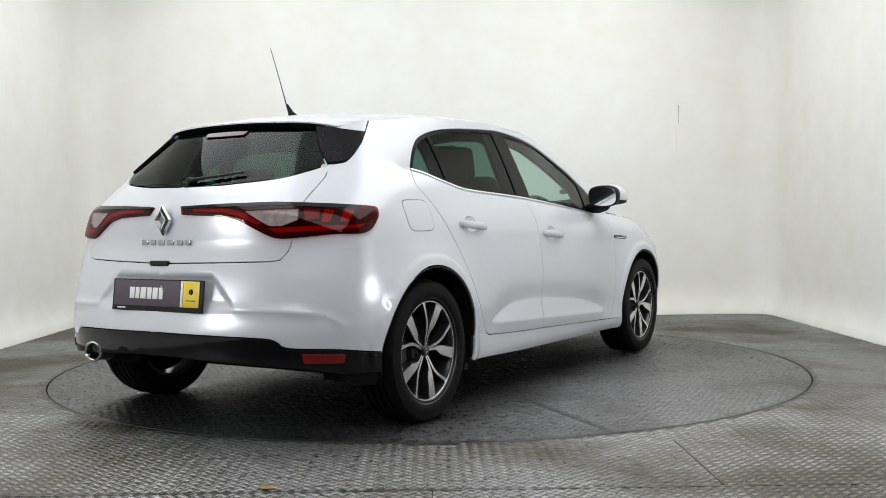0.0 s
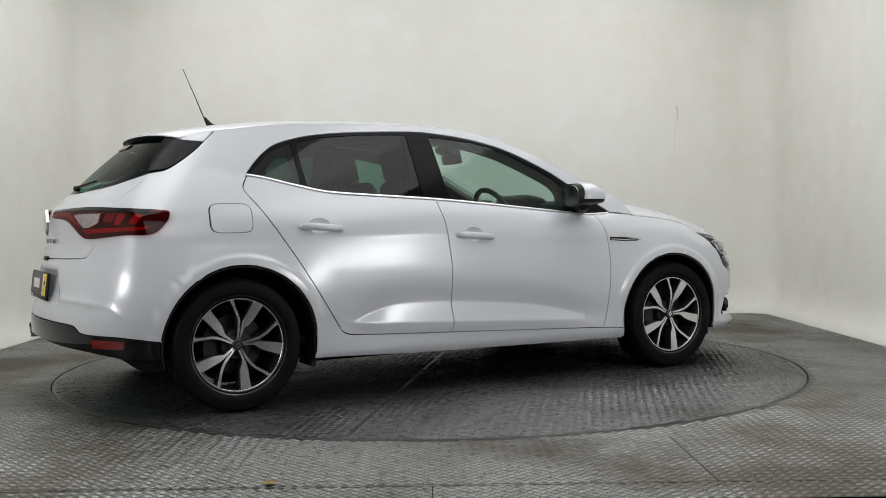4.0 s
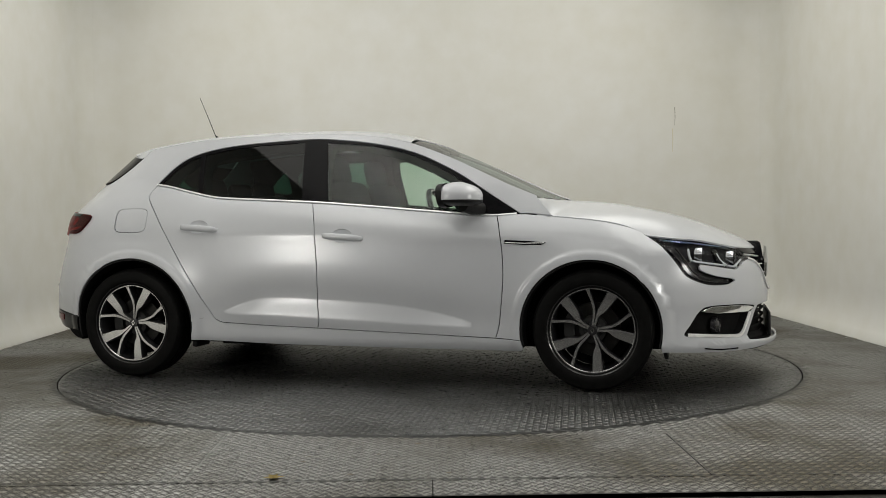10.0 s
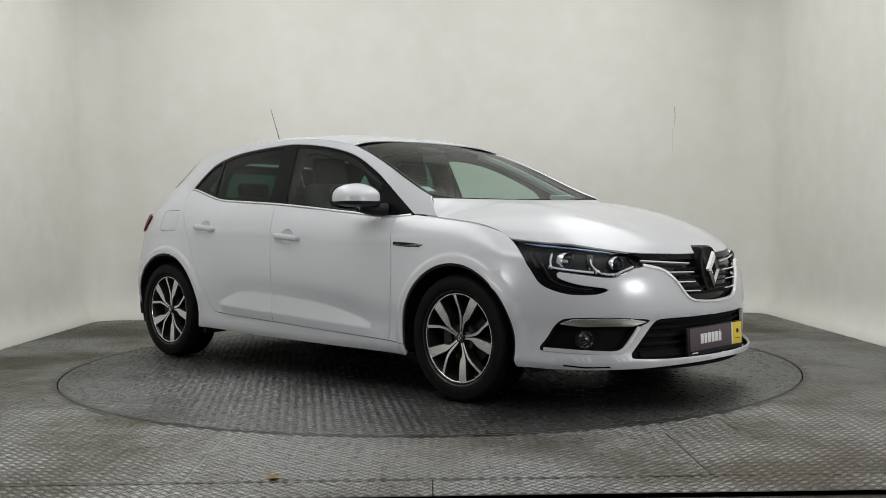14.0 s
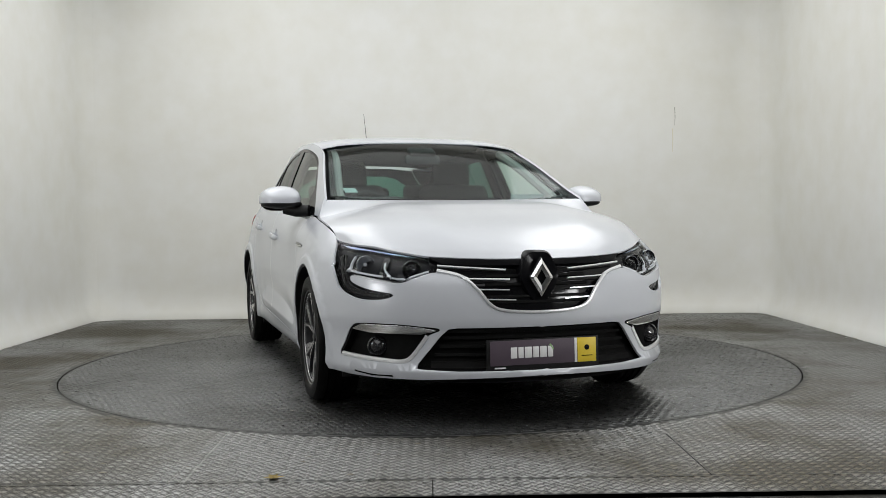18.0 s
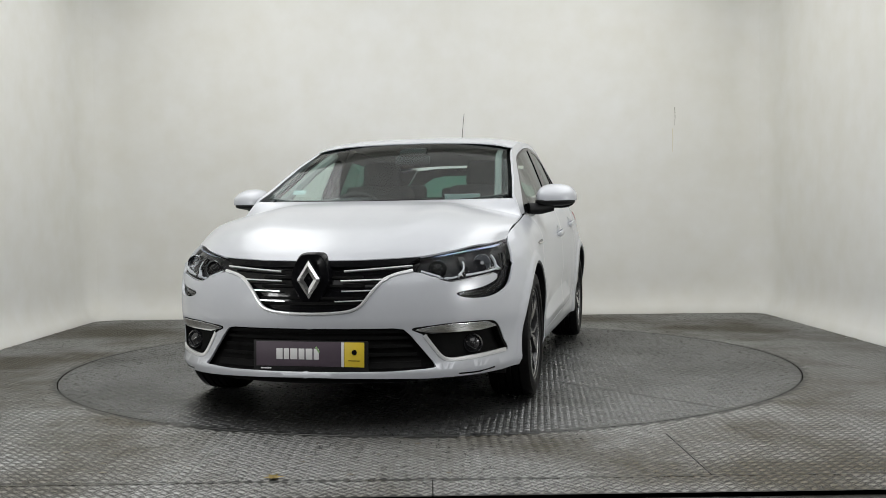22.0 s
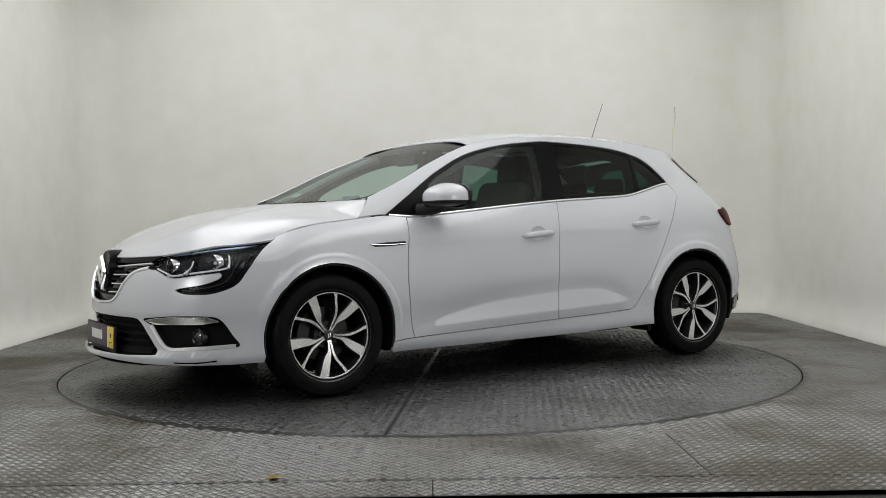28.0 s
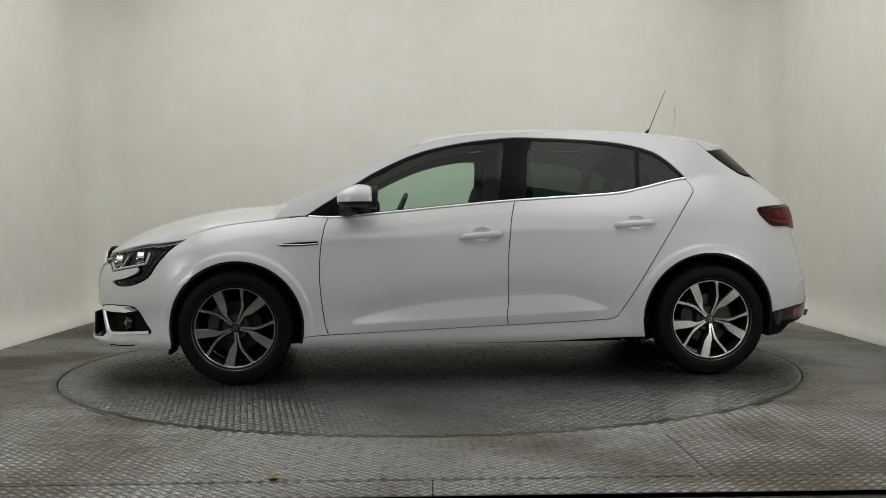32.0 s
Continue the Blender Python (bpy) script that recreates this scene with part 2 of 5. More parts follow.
# ---- the car's outer form: x forward, y left, z up; q runs round the plan from nose to tail ----
def lerp_s(x, xs, ys):
    """Smooth monotone interpolation through knots."""
    xs, ys = np.asarray(xs, float), np.asarray(ys, float)
    x = np.clip(x, xs[0], xs[-1])
    h, d = np.diff(xs), np.diff(ys) / np.diff(xs)
    m = np.empty(len(xs))
    m[0], m[-1] = d[0], d[-1]
    m[1:-1] = np.where(d[1:] * d[:-1] > 0, 2 * d[1:] * d[:-1] / np.where(d[1:] + d[:-1] == 0, 1, d[1:] + d[:-1]), 0)
    i = np.clip(np.searchsorted(xs, x, side="right") - 1, 0, len(h) - 1)
    t = (x - xs[i]) / h[i]
    return ((1 + 2 * t) * (1 - t) ** 2 * ys[i] + t * (1 - t) ** 2 * h[i] * m[i] + t * t * (3 - 2 * t) * ys[i + 1] + t * t * (t - 1) * h[i] * m[i + 1])


XF0, XR0, KF, KR = 1.40, -1.30, 0.82, 0.82
QF, QR = XF0 + KF * math.pi / 2, XR0 - KR * math.pi / 2
WHEEL_X, WHEEL_Z = 1.335, 0.316


def smooth01(t):
    t = np.clip(t, 0, 1)
    return t * t * (3 - 2 * t)


def nose_x(z):
    return lerp_s(z, [0.15, 0.20, 0.235, 0.27, 0.40, 0.45, 0.50, 0.60, 0.70, 0.76, 0.82, 0.95], [2.26, 2.288, 2.292, 2.245, 2.240, 2.248, 2.246, 2.230, 2.188, 2.15, 2.08, 1.9])


def tail_x(z):
    return lerp_s(z, [0.15, 0.25, 0.34, 0.42, 0.52, 0.66, 0.74, 0.82, 0.92, 1.0, 1.07, 1.14, 1.24, 1.32, 1.40],
                  [-2.0, -2.07, -2.115, -2.118, -2.10, -2.068, -2.045, -2.03, -2.03, -1.975, -1.90, -1.83, -1.72, -1.62, -1.5])


def belt_z(x):
    return lerp_s(x, [-2.1, -1.7, -1.4, -1.2, -1.0, -0.82, -0.49, -0.23, 0.14, 0.46, 0.81, 0.95, 1.12, 1.37, 1.52, 1.63, 1.8, 2.1],
                  [1.09, 1.12, 1.135, 1.117, 1.073, 1.038, 1.018, 1.003, 0.973, 0.944, 0.918, 0.925, 0.908, 0.881, 0.849, 0.806, 0.79, 0.74])


def belt_y(x):
    return lerp_s(x, [-2.1, -1.7, -1.4, -1.2, -0.8, -0.2, 0.46, 0.95, 1.37, 1.63, 2.1], [0.67, 0.69, 0.706, 0.730, 0.772, 0.795, 0.797, 0.785, 0.80, 0.79, 0.78])


def rail_z(x):
    return lerp_s(x, [-1.9, -1.6, -1.3, -0.9, -0.4, 0.0, 0.27, 0.43, 0.59, 0.75, 0.91, 1.07], [1.22, 1.305, 1.352, 1.392, 1.403, 1.386, 1.342, 1.289, 1.223, 1.147, 1.073, 1.01])


def rail_y(x):
    return lerp_s(x, [-1.9, -1.6, -1.45, -1.3, -0.9, -0.4, 0.0, 0.30, 0.60, 0.75, 0.91, 1.07], [0.43, 0.502, 0.553, 0.583, 0.613, 0.63, 0.63, 0.625, 0.668, 0.695, 0.72, 0.745])


def crease_z(x):
    """Upper edge of the wedge pressed into the doors."""
    return lerp_s(x, [-0.80, -0.757, -0.645, -0.487, -0.34, -0.2, 0.065, 0.305, 0.458, 0.616, 0.77, 0.80], [0.386, 0.394, 0.432, 0.468, 0.472, 0.467, 0.451, 0.429, 0.404, 0.370, 0.322, 0.317])


def wedge_z(x):
    return lerp_s(x, [-0.80, -0.5, -0.2, 0.05, 0.42, 0.80], [0.386, 0.373, 0.361, 0.352, 0.336, 0.316])


def bumper_line(q):
    """Height of the crease across the rear bumper."""
    return lerp_s(q, [-2.22, -2.0, -1.8, -1.68, -1.6], [0.540, 0.534, 0.518, 0.475, 0.43])


def side_y(x, z):
    """Half width of the flank at x and height z."""
    x, z = np.broadcast_arrays(np.asarray(x, float), np.asarray(z, float))
    bz, by, rz, ry = belt_z(x), belt_y(x), rail_z(x), rail_y(x)
    xo = np.clip(x, -1.6, 1.6)
    shoulder = 0.882 + 0.012 * np.exp(-((xo + 1.4) / 0.35) ** 2) + 0.006 * np.exp(-((xo - 1.4) / 0.3) ** 2)
    sill = 0.866
    zs = np.minimum(0.80, bz - 0.10)
    y = np.empty_like(z)
    # lower flank, shoulder, belt, glass
    t = np.clip((z - 0.19) / 0.07, 0, 1)
    low = sill - 0.03 * (1 - t) ** 2
    mid = lerp_s(z, [0.26, 0.34, 0.48, 0.56, 0.64, 0.72, 0.80], [0.0, 0.1, 0.95, 1.12, 0.97, 0.62, 0.15])
    y = low + mid * (shoulder - sill) * (z > 0.26)
    high = sill + 0.15 * (shoulder - sill)
    tb = np.clip((z - zs) / np.maximum(bz - zs, 0.02), 0, 1)
    up = high + (by - high) * (0.25 * tb + 0.75 * tb * tb)
    y = np.where(z > zs, up, y)
    tg = (z - bz) / np.maximum(rz - bz, 0.05)
    g = by + (ry - by) * (0.82 * tg + 0.18 * tg * tg)
    y = np.where(z > bz, g, y)
    # wedge pressed into the doors above the sill
    cz, lz = crease_z(x), wedge_z(x)
    H = np.maximum(cz - lz, 1e-3)
    amp = smooth01(H / 0.07) * smooth01((x + 0.80) / 0.05) * smooth01((0.80 - x) / 0.05)
    back = 1 - smooth01((lz - z) / 0.08)
    press = np.where(z > cz, -0.013 * np.exp(-((z - cz) / 0.085) ** 2), (-0.013 + 0.025 * np.clip((cz - z) / H, 0, 1)) * back)
    y = y + amp * press * (z < 0.75)
    # wheel arch lips
    for wx, ra, lip in ((1.324, 0.366, 0.013), (-1.320, 0.376, 0.014)):
        r = np.hypot(x - wx, z - 0.316) - ra
        y = y + (lip * np.exp(-(np.maximum(r, 0) / 0.11) ** 2) + 0.010 * (1 - smooth01((r - 0.030) / 0.032))) * smooth01((0.85 - z) / 0.1)
    # feature line over the doors
    y = y + 0.0012 * np.exp(-((z - (0.815 - 0.035 * x)) / 0.018) ** 2) * (z < bz - 0.02) * smooth01((1.2 - np.abs(x)) / 0.3)
    return y


def form(q, z, off=0.0):
    """Point on the left half of the body at plan parameter q and height z."""
    q, z = np.broadcast_arrays(np.asarray(q, float), np.asarray(z, float))
    pf, pr = np.clip((q - XF0) / KF, 0, math.pi / 2), np.clip((XR0 - q) / KR, 0, math.pi / 2)
    nf = 2.75
    nr = lerp_s(z, [0.2, 0.8, 1.0, 1.25], [4.4, 4.2, 3.8, 3.6])
    x = np.clip(q, XR0, XF0)
    x = np.where(q > XF0, XF0 + (nose_x(z) - XF0) * np.sin(pf) ** (2 / nf), x)
    x = np.where(q < XR0, XR0 + (tail_x(z) - XR0) * np.sin(pr) ** (2 / nr), x)
    e = np.where(q > XF0, np.cos(pf), np.where(q < XR0, np.cos(pr), 1.0))
    edge = -2.205 - np.clip(z - 0.54, 0, 0.12) * 0.75
    x = x + 0.017 * smooth01((edge - q) / 0.035) * smooth01((z - 0.525) / 0.025) * smooth01((0.668 - z) / 0.018) * (z < 0.7)
    y = side_y(x, z) * e
    y = y + 0.006 * np.exp(-np.abs(z - bumper_line(q)) / 0.014) * smooth01((-1.62 - q) / 0.1) * smooth01((q + 2.22) / 0.1)
    x = x - 0.007 * np.exp(-np.abs(z - bumper_line(q)) / 0.014) * smooth01((-1.8 - q) / 0.1) * smooth01((q + 2.24) / 0.05)
    return np.stack([x, y, z], -1)


def form_n(q, z):
    h = 2e-3
    zz = np.clip(np.asarray(z, float), 0.16, 1.43)
    du = form(q + h, zz) - form(q - h, zz)
    dv = form(q, zz + h) - form(q, zz - h)
    n = np.cross(dv, du)
    n /= np.maximum(np.linalg.norm(n, axis=-1, keepdims=True), 1e-9)
    return n


# upper patches: (s along, v across 0..1) on the left half
NOSE_EDGE = [(1.552, 0.806), (1.640, 0.794), (1.737, 0.784), (1.830, 0.780), (1.990, 0.757), (2.100, 0.742), (2.183, 0.731), (2.354, 0.722), (2.52, 0.717), (QF, 0.716)]


def nose_edge():
    """The bonnet's front edge in space, over lamps and grille, from the wing to the middle."""
    e = np.array(NOSE_EDGE)
    k = np.linspace(0, 1, 60)
    d = np.concatenate([[0], np.cumsum(np.hypot(*np.diff(e, axis=0).T))])
    d /= d[-1]
    return form(lerp_s(k, d, e[:, 0]), lerp_s(k, d, e[:, 1]))[::-1]


EDGE_PTS = nose_edge()
EDGE_Y = EDGE_PTS[:, 1] / EDGE_PTS[-1, 1]


def hood(s, v):
    s, v = np.broadcast_arrays(np.asarray(s, float), np.asarray(v, float))
    xc, xe = 1.06 + 1.085 * s, 1.025 + (EDGE_PTS[-1, 0] - 1.025) * s
    p = 2.0 + 2.3 * s
    x = xc - (xc - xe) * v ** p
    ye = lerp_s(s, [0, 0.16, 0.6, 1], [0.725, 0.785, 0.797, EDGE_PTS[-1, 1]])
    zc = lerp_s(xc, [1.05, 1.2, 1.4, 1.55, 1.7, 1.86, 2.0, 2.1, 2.145], [1.006, 1.000, 0.980, 0.950, 0.912, 0.866, 0.812, 0.762, 0.722])
    ze = belt_z(xe) + 0.004 + 0.088 * (1 - smooth01(s / 0.17))
    a4 = lerp_s(s, [0, 0.2, 0.5, 0.8, 1], [0.0, -0.03, -0.055, 0.02, 0.10])
    a2 = ze - zc - a4
    ridge = 0.010 * np.exp(-((v - 0.45 - 0.12 * (1 - s)) / 0.13) ** 2) * smooth01(s * 4) * smooth01((1.02 - s) * 5)
    out = np.stack([x, ye * v, zc + a2 * v * v + a4 * v ** 4 + ridge], -1)
    # settle the last rows on the front edge
    w = smooth01((s - 0.72) / 0.28)[..., None]
    last = np.stack([2.145 - (2.145 - EDGE_PTS[-1, 0]) * v ** 4.3, EDGE_PTS[-1, 1] * v, 0.722 + (belt_z(EDGE_PTS[-1, 0]) + 0.004 - 0.722 - 0.10) * v * v + 0.10 * v ** 4], -1)
    real = np.stack([np.interp(v, EDGE_Y, EDGE_PTS[:, k]) for k in range(3)], -1)
    return out + w * (real - last)


def screen(s, v):
    xe = 0.98 - 0.70 * s
    ye, ze = rail_y(xe) - 0.022, rail_z(xe) - 0.004
    xc = 1.085 - 0.86 * s
    zc = lerp_s(xc, [0.214, 0.366, 0.542, 0.717, 0.89, 1.0, 1.1], [1.394, 1.338, 1.259, 1.170, 1.084, 1.032, 0.985])
    return np.stack([xc + (xe - xc) * v ** 2, ye * v, zc + (ze - zc) * v ** 2.4], -1)


def roof(s, v):
    xc, xe = 0.250 - 1.935 * s, 0.300 - 1.915 * s
    zc = lerp_s(xc, [-1.70, -1.62, -1.53, -1.32, -1.0, -0.6, -0.25, 0.0, 0.20, 0.25, 0.26], [1.330, 1.347, 1.366, 1.400, 1.430, 1.445, 1.443, 1.430, 1.4005, 1.3815, 1.377])
    ye, ze = rail_y(xe) + 0.0, rail_z(xe) + 0.0
    x = xc + (xe - xc) * v ** 2 + 0.058 * smooth01((s - 0.8655) / 0.107) * v ** 5
    return np.stack([x, ye * v, zc + (ze - zc) * (0.45 * v ** 2 + 0.55 * v ** 6)], -1)


def mirror_y(p, sign):
    p = np.array(p, float)
    p[..., 1] *= sign
    return p


def dense(loop, step=0.02):
    out = []
    for i, a in enumerate(loop):
        b = loop[(i + 1) % len(loop)]
        n = max(1, int(math.hypot(b[0] - a[0], b[1] - a[1]) / step))
        out += [(a[0] + (b[0] - a[0]) * k / n, a[1] + (b[1] - a[1]) * k / n) for k in range(n)]
    return out


def area2(loop):
    return sum(a[0] * b[1] - b[0] * a[1] for a, b in zip(loop, loop[1:] + loop[:1])) / 2


def shrink(loop, gap, keep):
    """Move a closed 2D loop inwards by gap, but for points on the mid line."""
    if area2(loop) < 0:
        loop = loop[::-1]
    n = len(loop)
    out = []
    for i, p in enumerate(loop):
        if keep(p):
            out.append(p)
            continue
        a, b = np.array(loop[i - 1]), np.array(loop[(i + 1) % n])
        d = b - a
        d /= max(np.linalg.norm(d), 1e-9)
        out.append((p[0] - d[1] * gap, p[1] + d[0] * gap))
    return out


def inside(pts, loops):
    pts = np.asarray(pts, float)
    odd = np.zeros(len(pts), bool)
    for loop in loops:
        l = np.asarray(loop, float)
        m = np.roll(l, -1, 0)
        for (x0, y0), (x1, y1) in zip(l, m):
            c = (y0 > pts[:, 1]) != (y1 > pts[:, 1])
            if c.any():
                odd ^= c & (pts[:, 0] < (x1 - x0) * (pts[:, 1] - y0) / ((y1 - y0) or 1e-12) + x0)
    return odd


def cells(outline, holes, grid, gap, keep, lines=()):
    """Triangles of an outline with holes, in 2D."""
    loops = [shrink(dense(outline, grid * 0.6), gap, keep)] + [shrink(dense(h, grid * 0.6), -gap, keep) for h in holes]
    o = np.asarray(loops[0])
    lo, hi = o.min(0), o.max(0)
    gx, gy = np.meshgrid(np.arange(lo[0] + grid / 2, hi[0], grid), np.arange(lo[1] + grid / 2, hi[1], grid))
    g = np.stack([gx.ravel(), gy.ravel()], 1)
    g = g[inside(g, loops)]
    edge = np.concatenate([np.asarray(l) for l in loops])
    if len(g):
        d = np.full(len(g), 9.0)
        for e in edge[::2]:
            d = np.minimum(d, np.hypot(g[:, 0] - e[0], g[:, 1] - e[1]))
        g = g[d > grid * 0.42]
    runs = []
    for line in lines:
        l = np.asarray(dense(list(line) + list(line)[-2:0:-1], grid * 0.6)[:int(len(dense(list(line) + list(line)[-2:0:-1], grid * 0.6)) / 2)])
        ok = inside(l, loops)
        for e in edge:
            ok &= np.hypot(l[:, 0] - e[0], l[:, 1] - e[1]) > grid * 0.12
        runs.append((l, ok))
        for p in l[ok]:
            if len(g):
                g = g[np.hypot(g[:, 0] - p[0], g[:, 1] - p[1]) > grid * 0.3]
    verts, edges = [], []
    for l in loops:
        k = len(verts)
        verts += [Vector(p) for p in l]
        edges += [(k + i, k + (i + 1) % len(l)) for i in range(len(l))]
    for l, ok in runs:
        last = None
        for p, o in zip(l, ok):
            if o:
                verts.append(Vector(p))
                if last is not None:
                    edges.append((last, len(verts) - 1))
                last = len(verts) - 1
            else:
                last = None
    verts += [Vector(p) for p in g]
    vs, _, fs, _, _, _ = delaunay_2d_cdt(verts, edges, [], 0, 1e-7)
    vs = np.array([tuple(v) for v in vs])
    fs = np.array([f for f in fs if len(f) == 3])
    fs = fs[inside(vs[fs].mean(1), loops)]
    return vs, fs


def shell(name, pos, nor, faces, material, parent, label="", depth=0.012, double=False):
    """One panel: outer skin with given normals, and edges turned in by depth."""
    pos, nor, faces = np.asarray(pos, float), np.asarray(nor, float), np.asarray(faces, int)
    fn = np.cross(pos[faces[:, 1]] - pos[faces[:, 0]], pos[faces[:, 2]] - pos[faces[:, 0]])
    flip = (fn * nor[faces].mean(1)).sum(1) < 0
    faces[flip] = faces[flip][:, ::-1]
    verts, normals, polys = [*map(tuple, pos)], [*map(tuple, nor)], [tuple(f) for f in faces]
    if depth:
        count = {}
        for f in polys:
            for a, b in zip(f, f[1:] + f[:1]):
                count[(a, b)] = 1
        rim = [(a, b) for a, b in count if (b, a) not in count]
        out = {}
        for a, b in rim:
            o = np.cross(pos[b] - pos[a], nor[a] + nor[b])
            o = o / max(np.linalg.norm(o), 1e-9)
            for v in (a, b):
                out[v] = out.get(v, 0) + o
        top, mid, low = {}, {}, {}
        for v, o in out.items():
            o = o / max(np.linalg.norm(o), 1e-9)
            r = min(0.0025, depth * 0.3)
            mid[v], low[v] = len(verts), len(verts) + 1
            verts += [tuple(pos[v] + o * r * 0.3 - nor[v] * r), tuple(pos[v] + o * r * 0.3 - nor[v] * depth)]
            k = nor[v] * 0.35 + o
            normals += [tuple(k / np.linalg.norm(k)), tuple(o)]
        for a, b in rim:
            polys += [(b, a, mid[a], mid[b]), (mid[b], mid[a], low[a], low[b])]
    me = bpy.data.meshes.new(name)
    me.from_pydata(verts, [], polys)
    me.polygons.foreach_set("use_smooth", [True] * len(me.polygons))
    me.normals_split_custom_set_from_vertices(normals)
    return link_mesh(name, me, material, parent, label)


TIGHT = []


def MID(p):
    """Points that keep their place: on the mid line, or on a joint too fine to see."""
    if p[0] > QF - 1e-4 or p[0] < QR + 1e-4:
        return True
    for a, b in TIGHT:
        d = np.subtract(b, a)
        k = np.clip(np.dot(np.subtract(p, a), d) / np.dot(d, d), 0, 1)
        if np.hypot(*(np.subtract(p, a) - k * d)) < 0.002:
            return True
    return False



def body_panel(name, outline, material, parent, side=1, holes=(), off=0.0, depth=0.014, gap=0.0032, grid=0.035, label="", whole=False, lines=()):
    """A panel drawn in (q, z) and laid on the body; whole: both halves as one, meeting at the mid line."""
    vs, fs = cells([tuple(p) for p in outline], [[tuple(p) for p in h] for h in holes], grid, gap, MID, lines)
    q, z = np.clip(vs[:, 0], QR, QF), vs[:, 1]
    n = form_n(np.clip(q, QR + 3e-3, QF - 3e-3), z)
    mid = MID_mask(q)
    n[mid, 1] = 0
    n /= np.linalg.norm(n, axis=1, keepdims=True)
    p = form(q, z)
    p[mid, 1] = 0
    p = p + n * (off if np.isscalar(off) else off(q, z)[:, None])
    if whole:
        k = len(p)
        idx = np.arange(k) + k
        idx[mid] = np.arange(k)[mid]
        p = np.concatenate([p, mirror_y(p, -1)])
        n = np.concatenate([n, mirror_y(n, -1)])
        fs = np.concatenate([fs, idx[fs]])
        used = np.unique(fs)
        re = np.full(len(p), -1)
        re[used] = np.arange(len(used))
        p, n, fs = p[used], n[used], re[fs]
    elif side < 0:
        p, n = mirror_y(p, -1), mirror_y(n, -1)
    return shell(name, p, n, fs, material, parent, label, depth)


def MID_mask(q):
    return (q > QF - 1e-4) | (q < QR + 1e-4)


def patch_panel(name, fn, material, parent, s0=0.0, s1=1.0, v1=1.0, ns=40, nv=24, off=0.0, depth=0.012, label="", v0=None):
    """A whole panel over a patch (s, v), mirrored about the mid line."""
    s = np.linspace(s0, s1, ns)
    v = np.linspace(-v1, v1, 2 * nv + 1)
    S, V = np.meshgrid(s, v, indexing="ij")

    def at(S, V):
        p = fn(np.clip(S, 0, 1), np.clip(np.abs(V), 0, 1))
        p[..., 1] *= np.sign(V)
        return p
    p = at(S, V)
    h = 4e-3
    a, b = np.clip(S - h, 0, 1), np.clip(S + h, 0, 1)
    n = np.cross(at(b, V) - at(a, V), at(S, np.minimum(V + h, 1)) - at(S, np.maximum(V - h, -1)))
    n /= np.maximum(np.linalg.norm(n, axis=-1, keepdims=True), 1e-9)
    n *= np.sign(n[..., 2:3] + 1e-9)
    p = p + n * off
    i = np.arange(ns * len(v)).reshape(ns, len(v))
    a, b, c, d = i[:-1, :-1].ravel(), i[1:, :-1].ravel(), i[1:, 1:].ravel(), i[:-1, 1:].ravel()
    fs = np.concatenate([np.stack([a, b, c], 1), np.stack([a, c, d], 1)])
    return shell(name, p.reshape(-1, 3), n.reshape(-1, 3), fs, material, parent, label, depth)


def q_of_x(x, z):
    if XR0 <= x <= XF0:
        return x
    if x > XF0:
        u = (x - XF0) / (float(nose_x(z)) - XF0)
        return XF0 + KF * math.asin(min(1, u ** (2.75 / 2)))
    nr = float(lerp_s(z, [0.2, 0.8, 1.0, 1.25], [4.4, 4.2, 3.8, 3.6]))
    u = (x - XR0) / (float(tail_x(z)) - XR0)
    return XR0 - KR * math.asin(min(1, u ** (nr / 2)))


def on_body(q, z, side=1, off=0.0):
    p, n = form(q, z), form_n(q, z)
    return Vector(mirror_y(p + n * off, side)), Vector(mirror_y(n, side))


def bead(name, line, width, proud, material, parent, side=1, label="", closed=False):
    """A thin raised strip along a line (q, z) on the body."""
    bm = bmesh.new()
    L = np.asarray(line, float)
    if closed:
        d = np.roll(L, -1, 0) - np.roll(L, 1, 0)
    else:
        d = np.gradient(L, axis=0)
    d /= np.maximum(np.linalg.norm(d, axis=1, keepdims=True), 1e-9)
    w = np.stack([-d[:, 1], d[:, 0]], 1) * width / 2
    cols = []
    for k, o in ((-1, -0.004), (-0.8, proud * 0.8), (0, proud), (0.8, proud * 0.8), (1, -0.004)):
        c = L + w * k
        q = np.clip(c[:, 0], QR, QF)
        p = form(q, c[:, 1]) + form_n(np.clip(q, QR + 3e-3, QF - 3e-3), c[:, 1]) * (o if proud > 0 else proud + (0 if abs(k) < 1 else -0.01))
        cols.append(mirror_y(p, side))
    rows = [[bm.verts.new(Vector(cols[k][i])) for k in range(5)] for i in range(len(L))]
    for a, b in zip(rows, rows[1:] + ([rows[0]] if closed else [])):
        for j in range(4):
            bm.faces.new((a[j], a[j + 1], b[j + 1], b[j]))
    bmesh.ops.recalc_face_normals(bm, faces=bm.faces)
    return part(name, bm, material, parent, label)


# ---- the car ----
car = new("car")
tagged(car, "white pearl five-door hatchback parked on the steel turntable", "car")

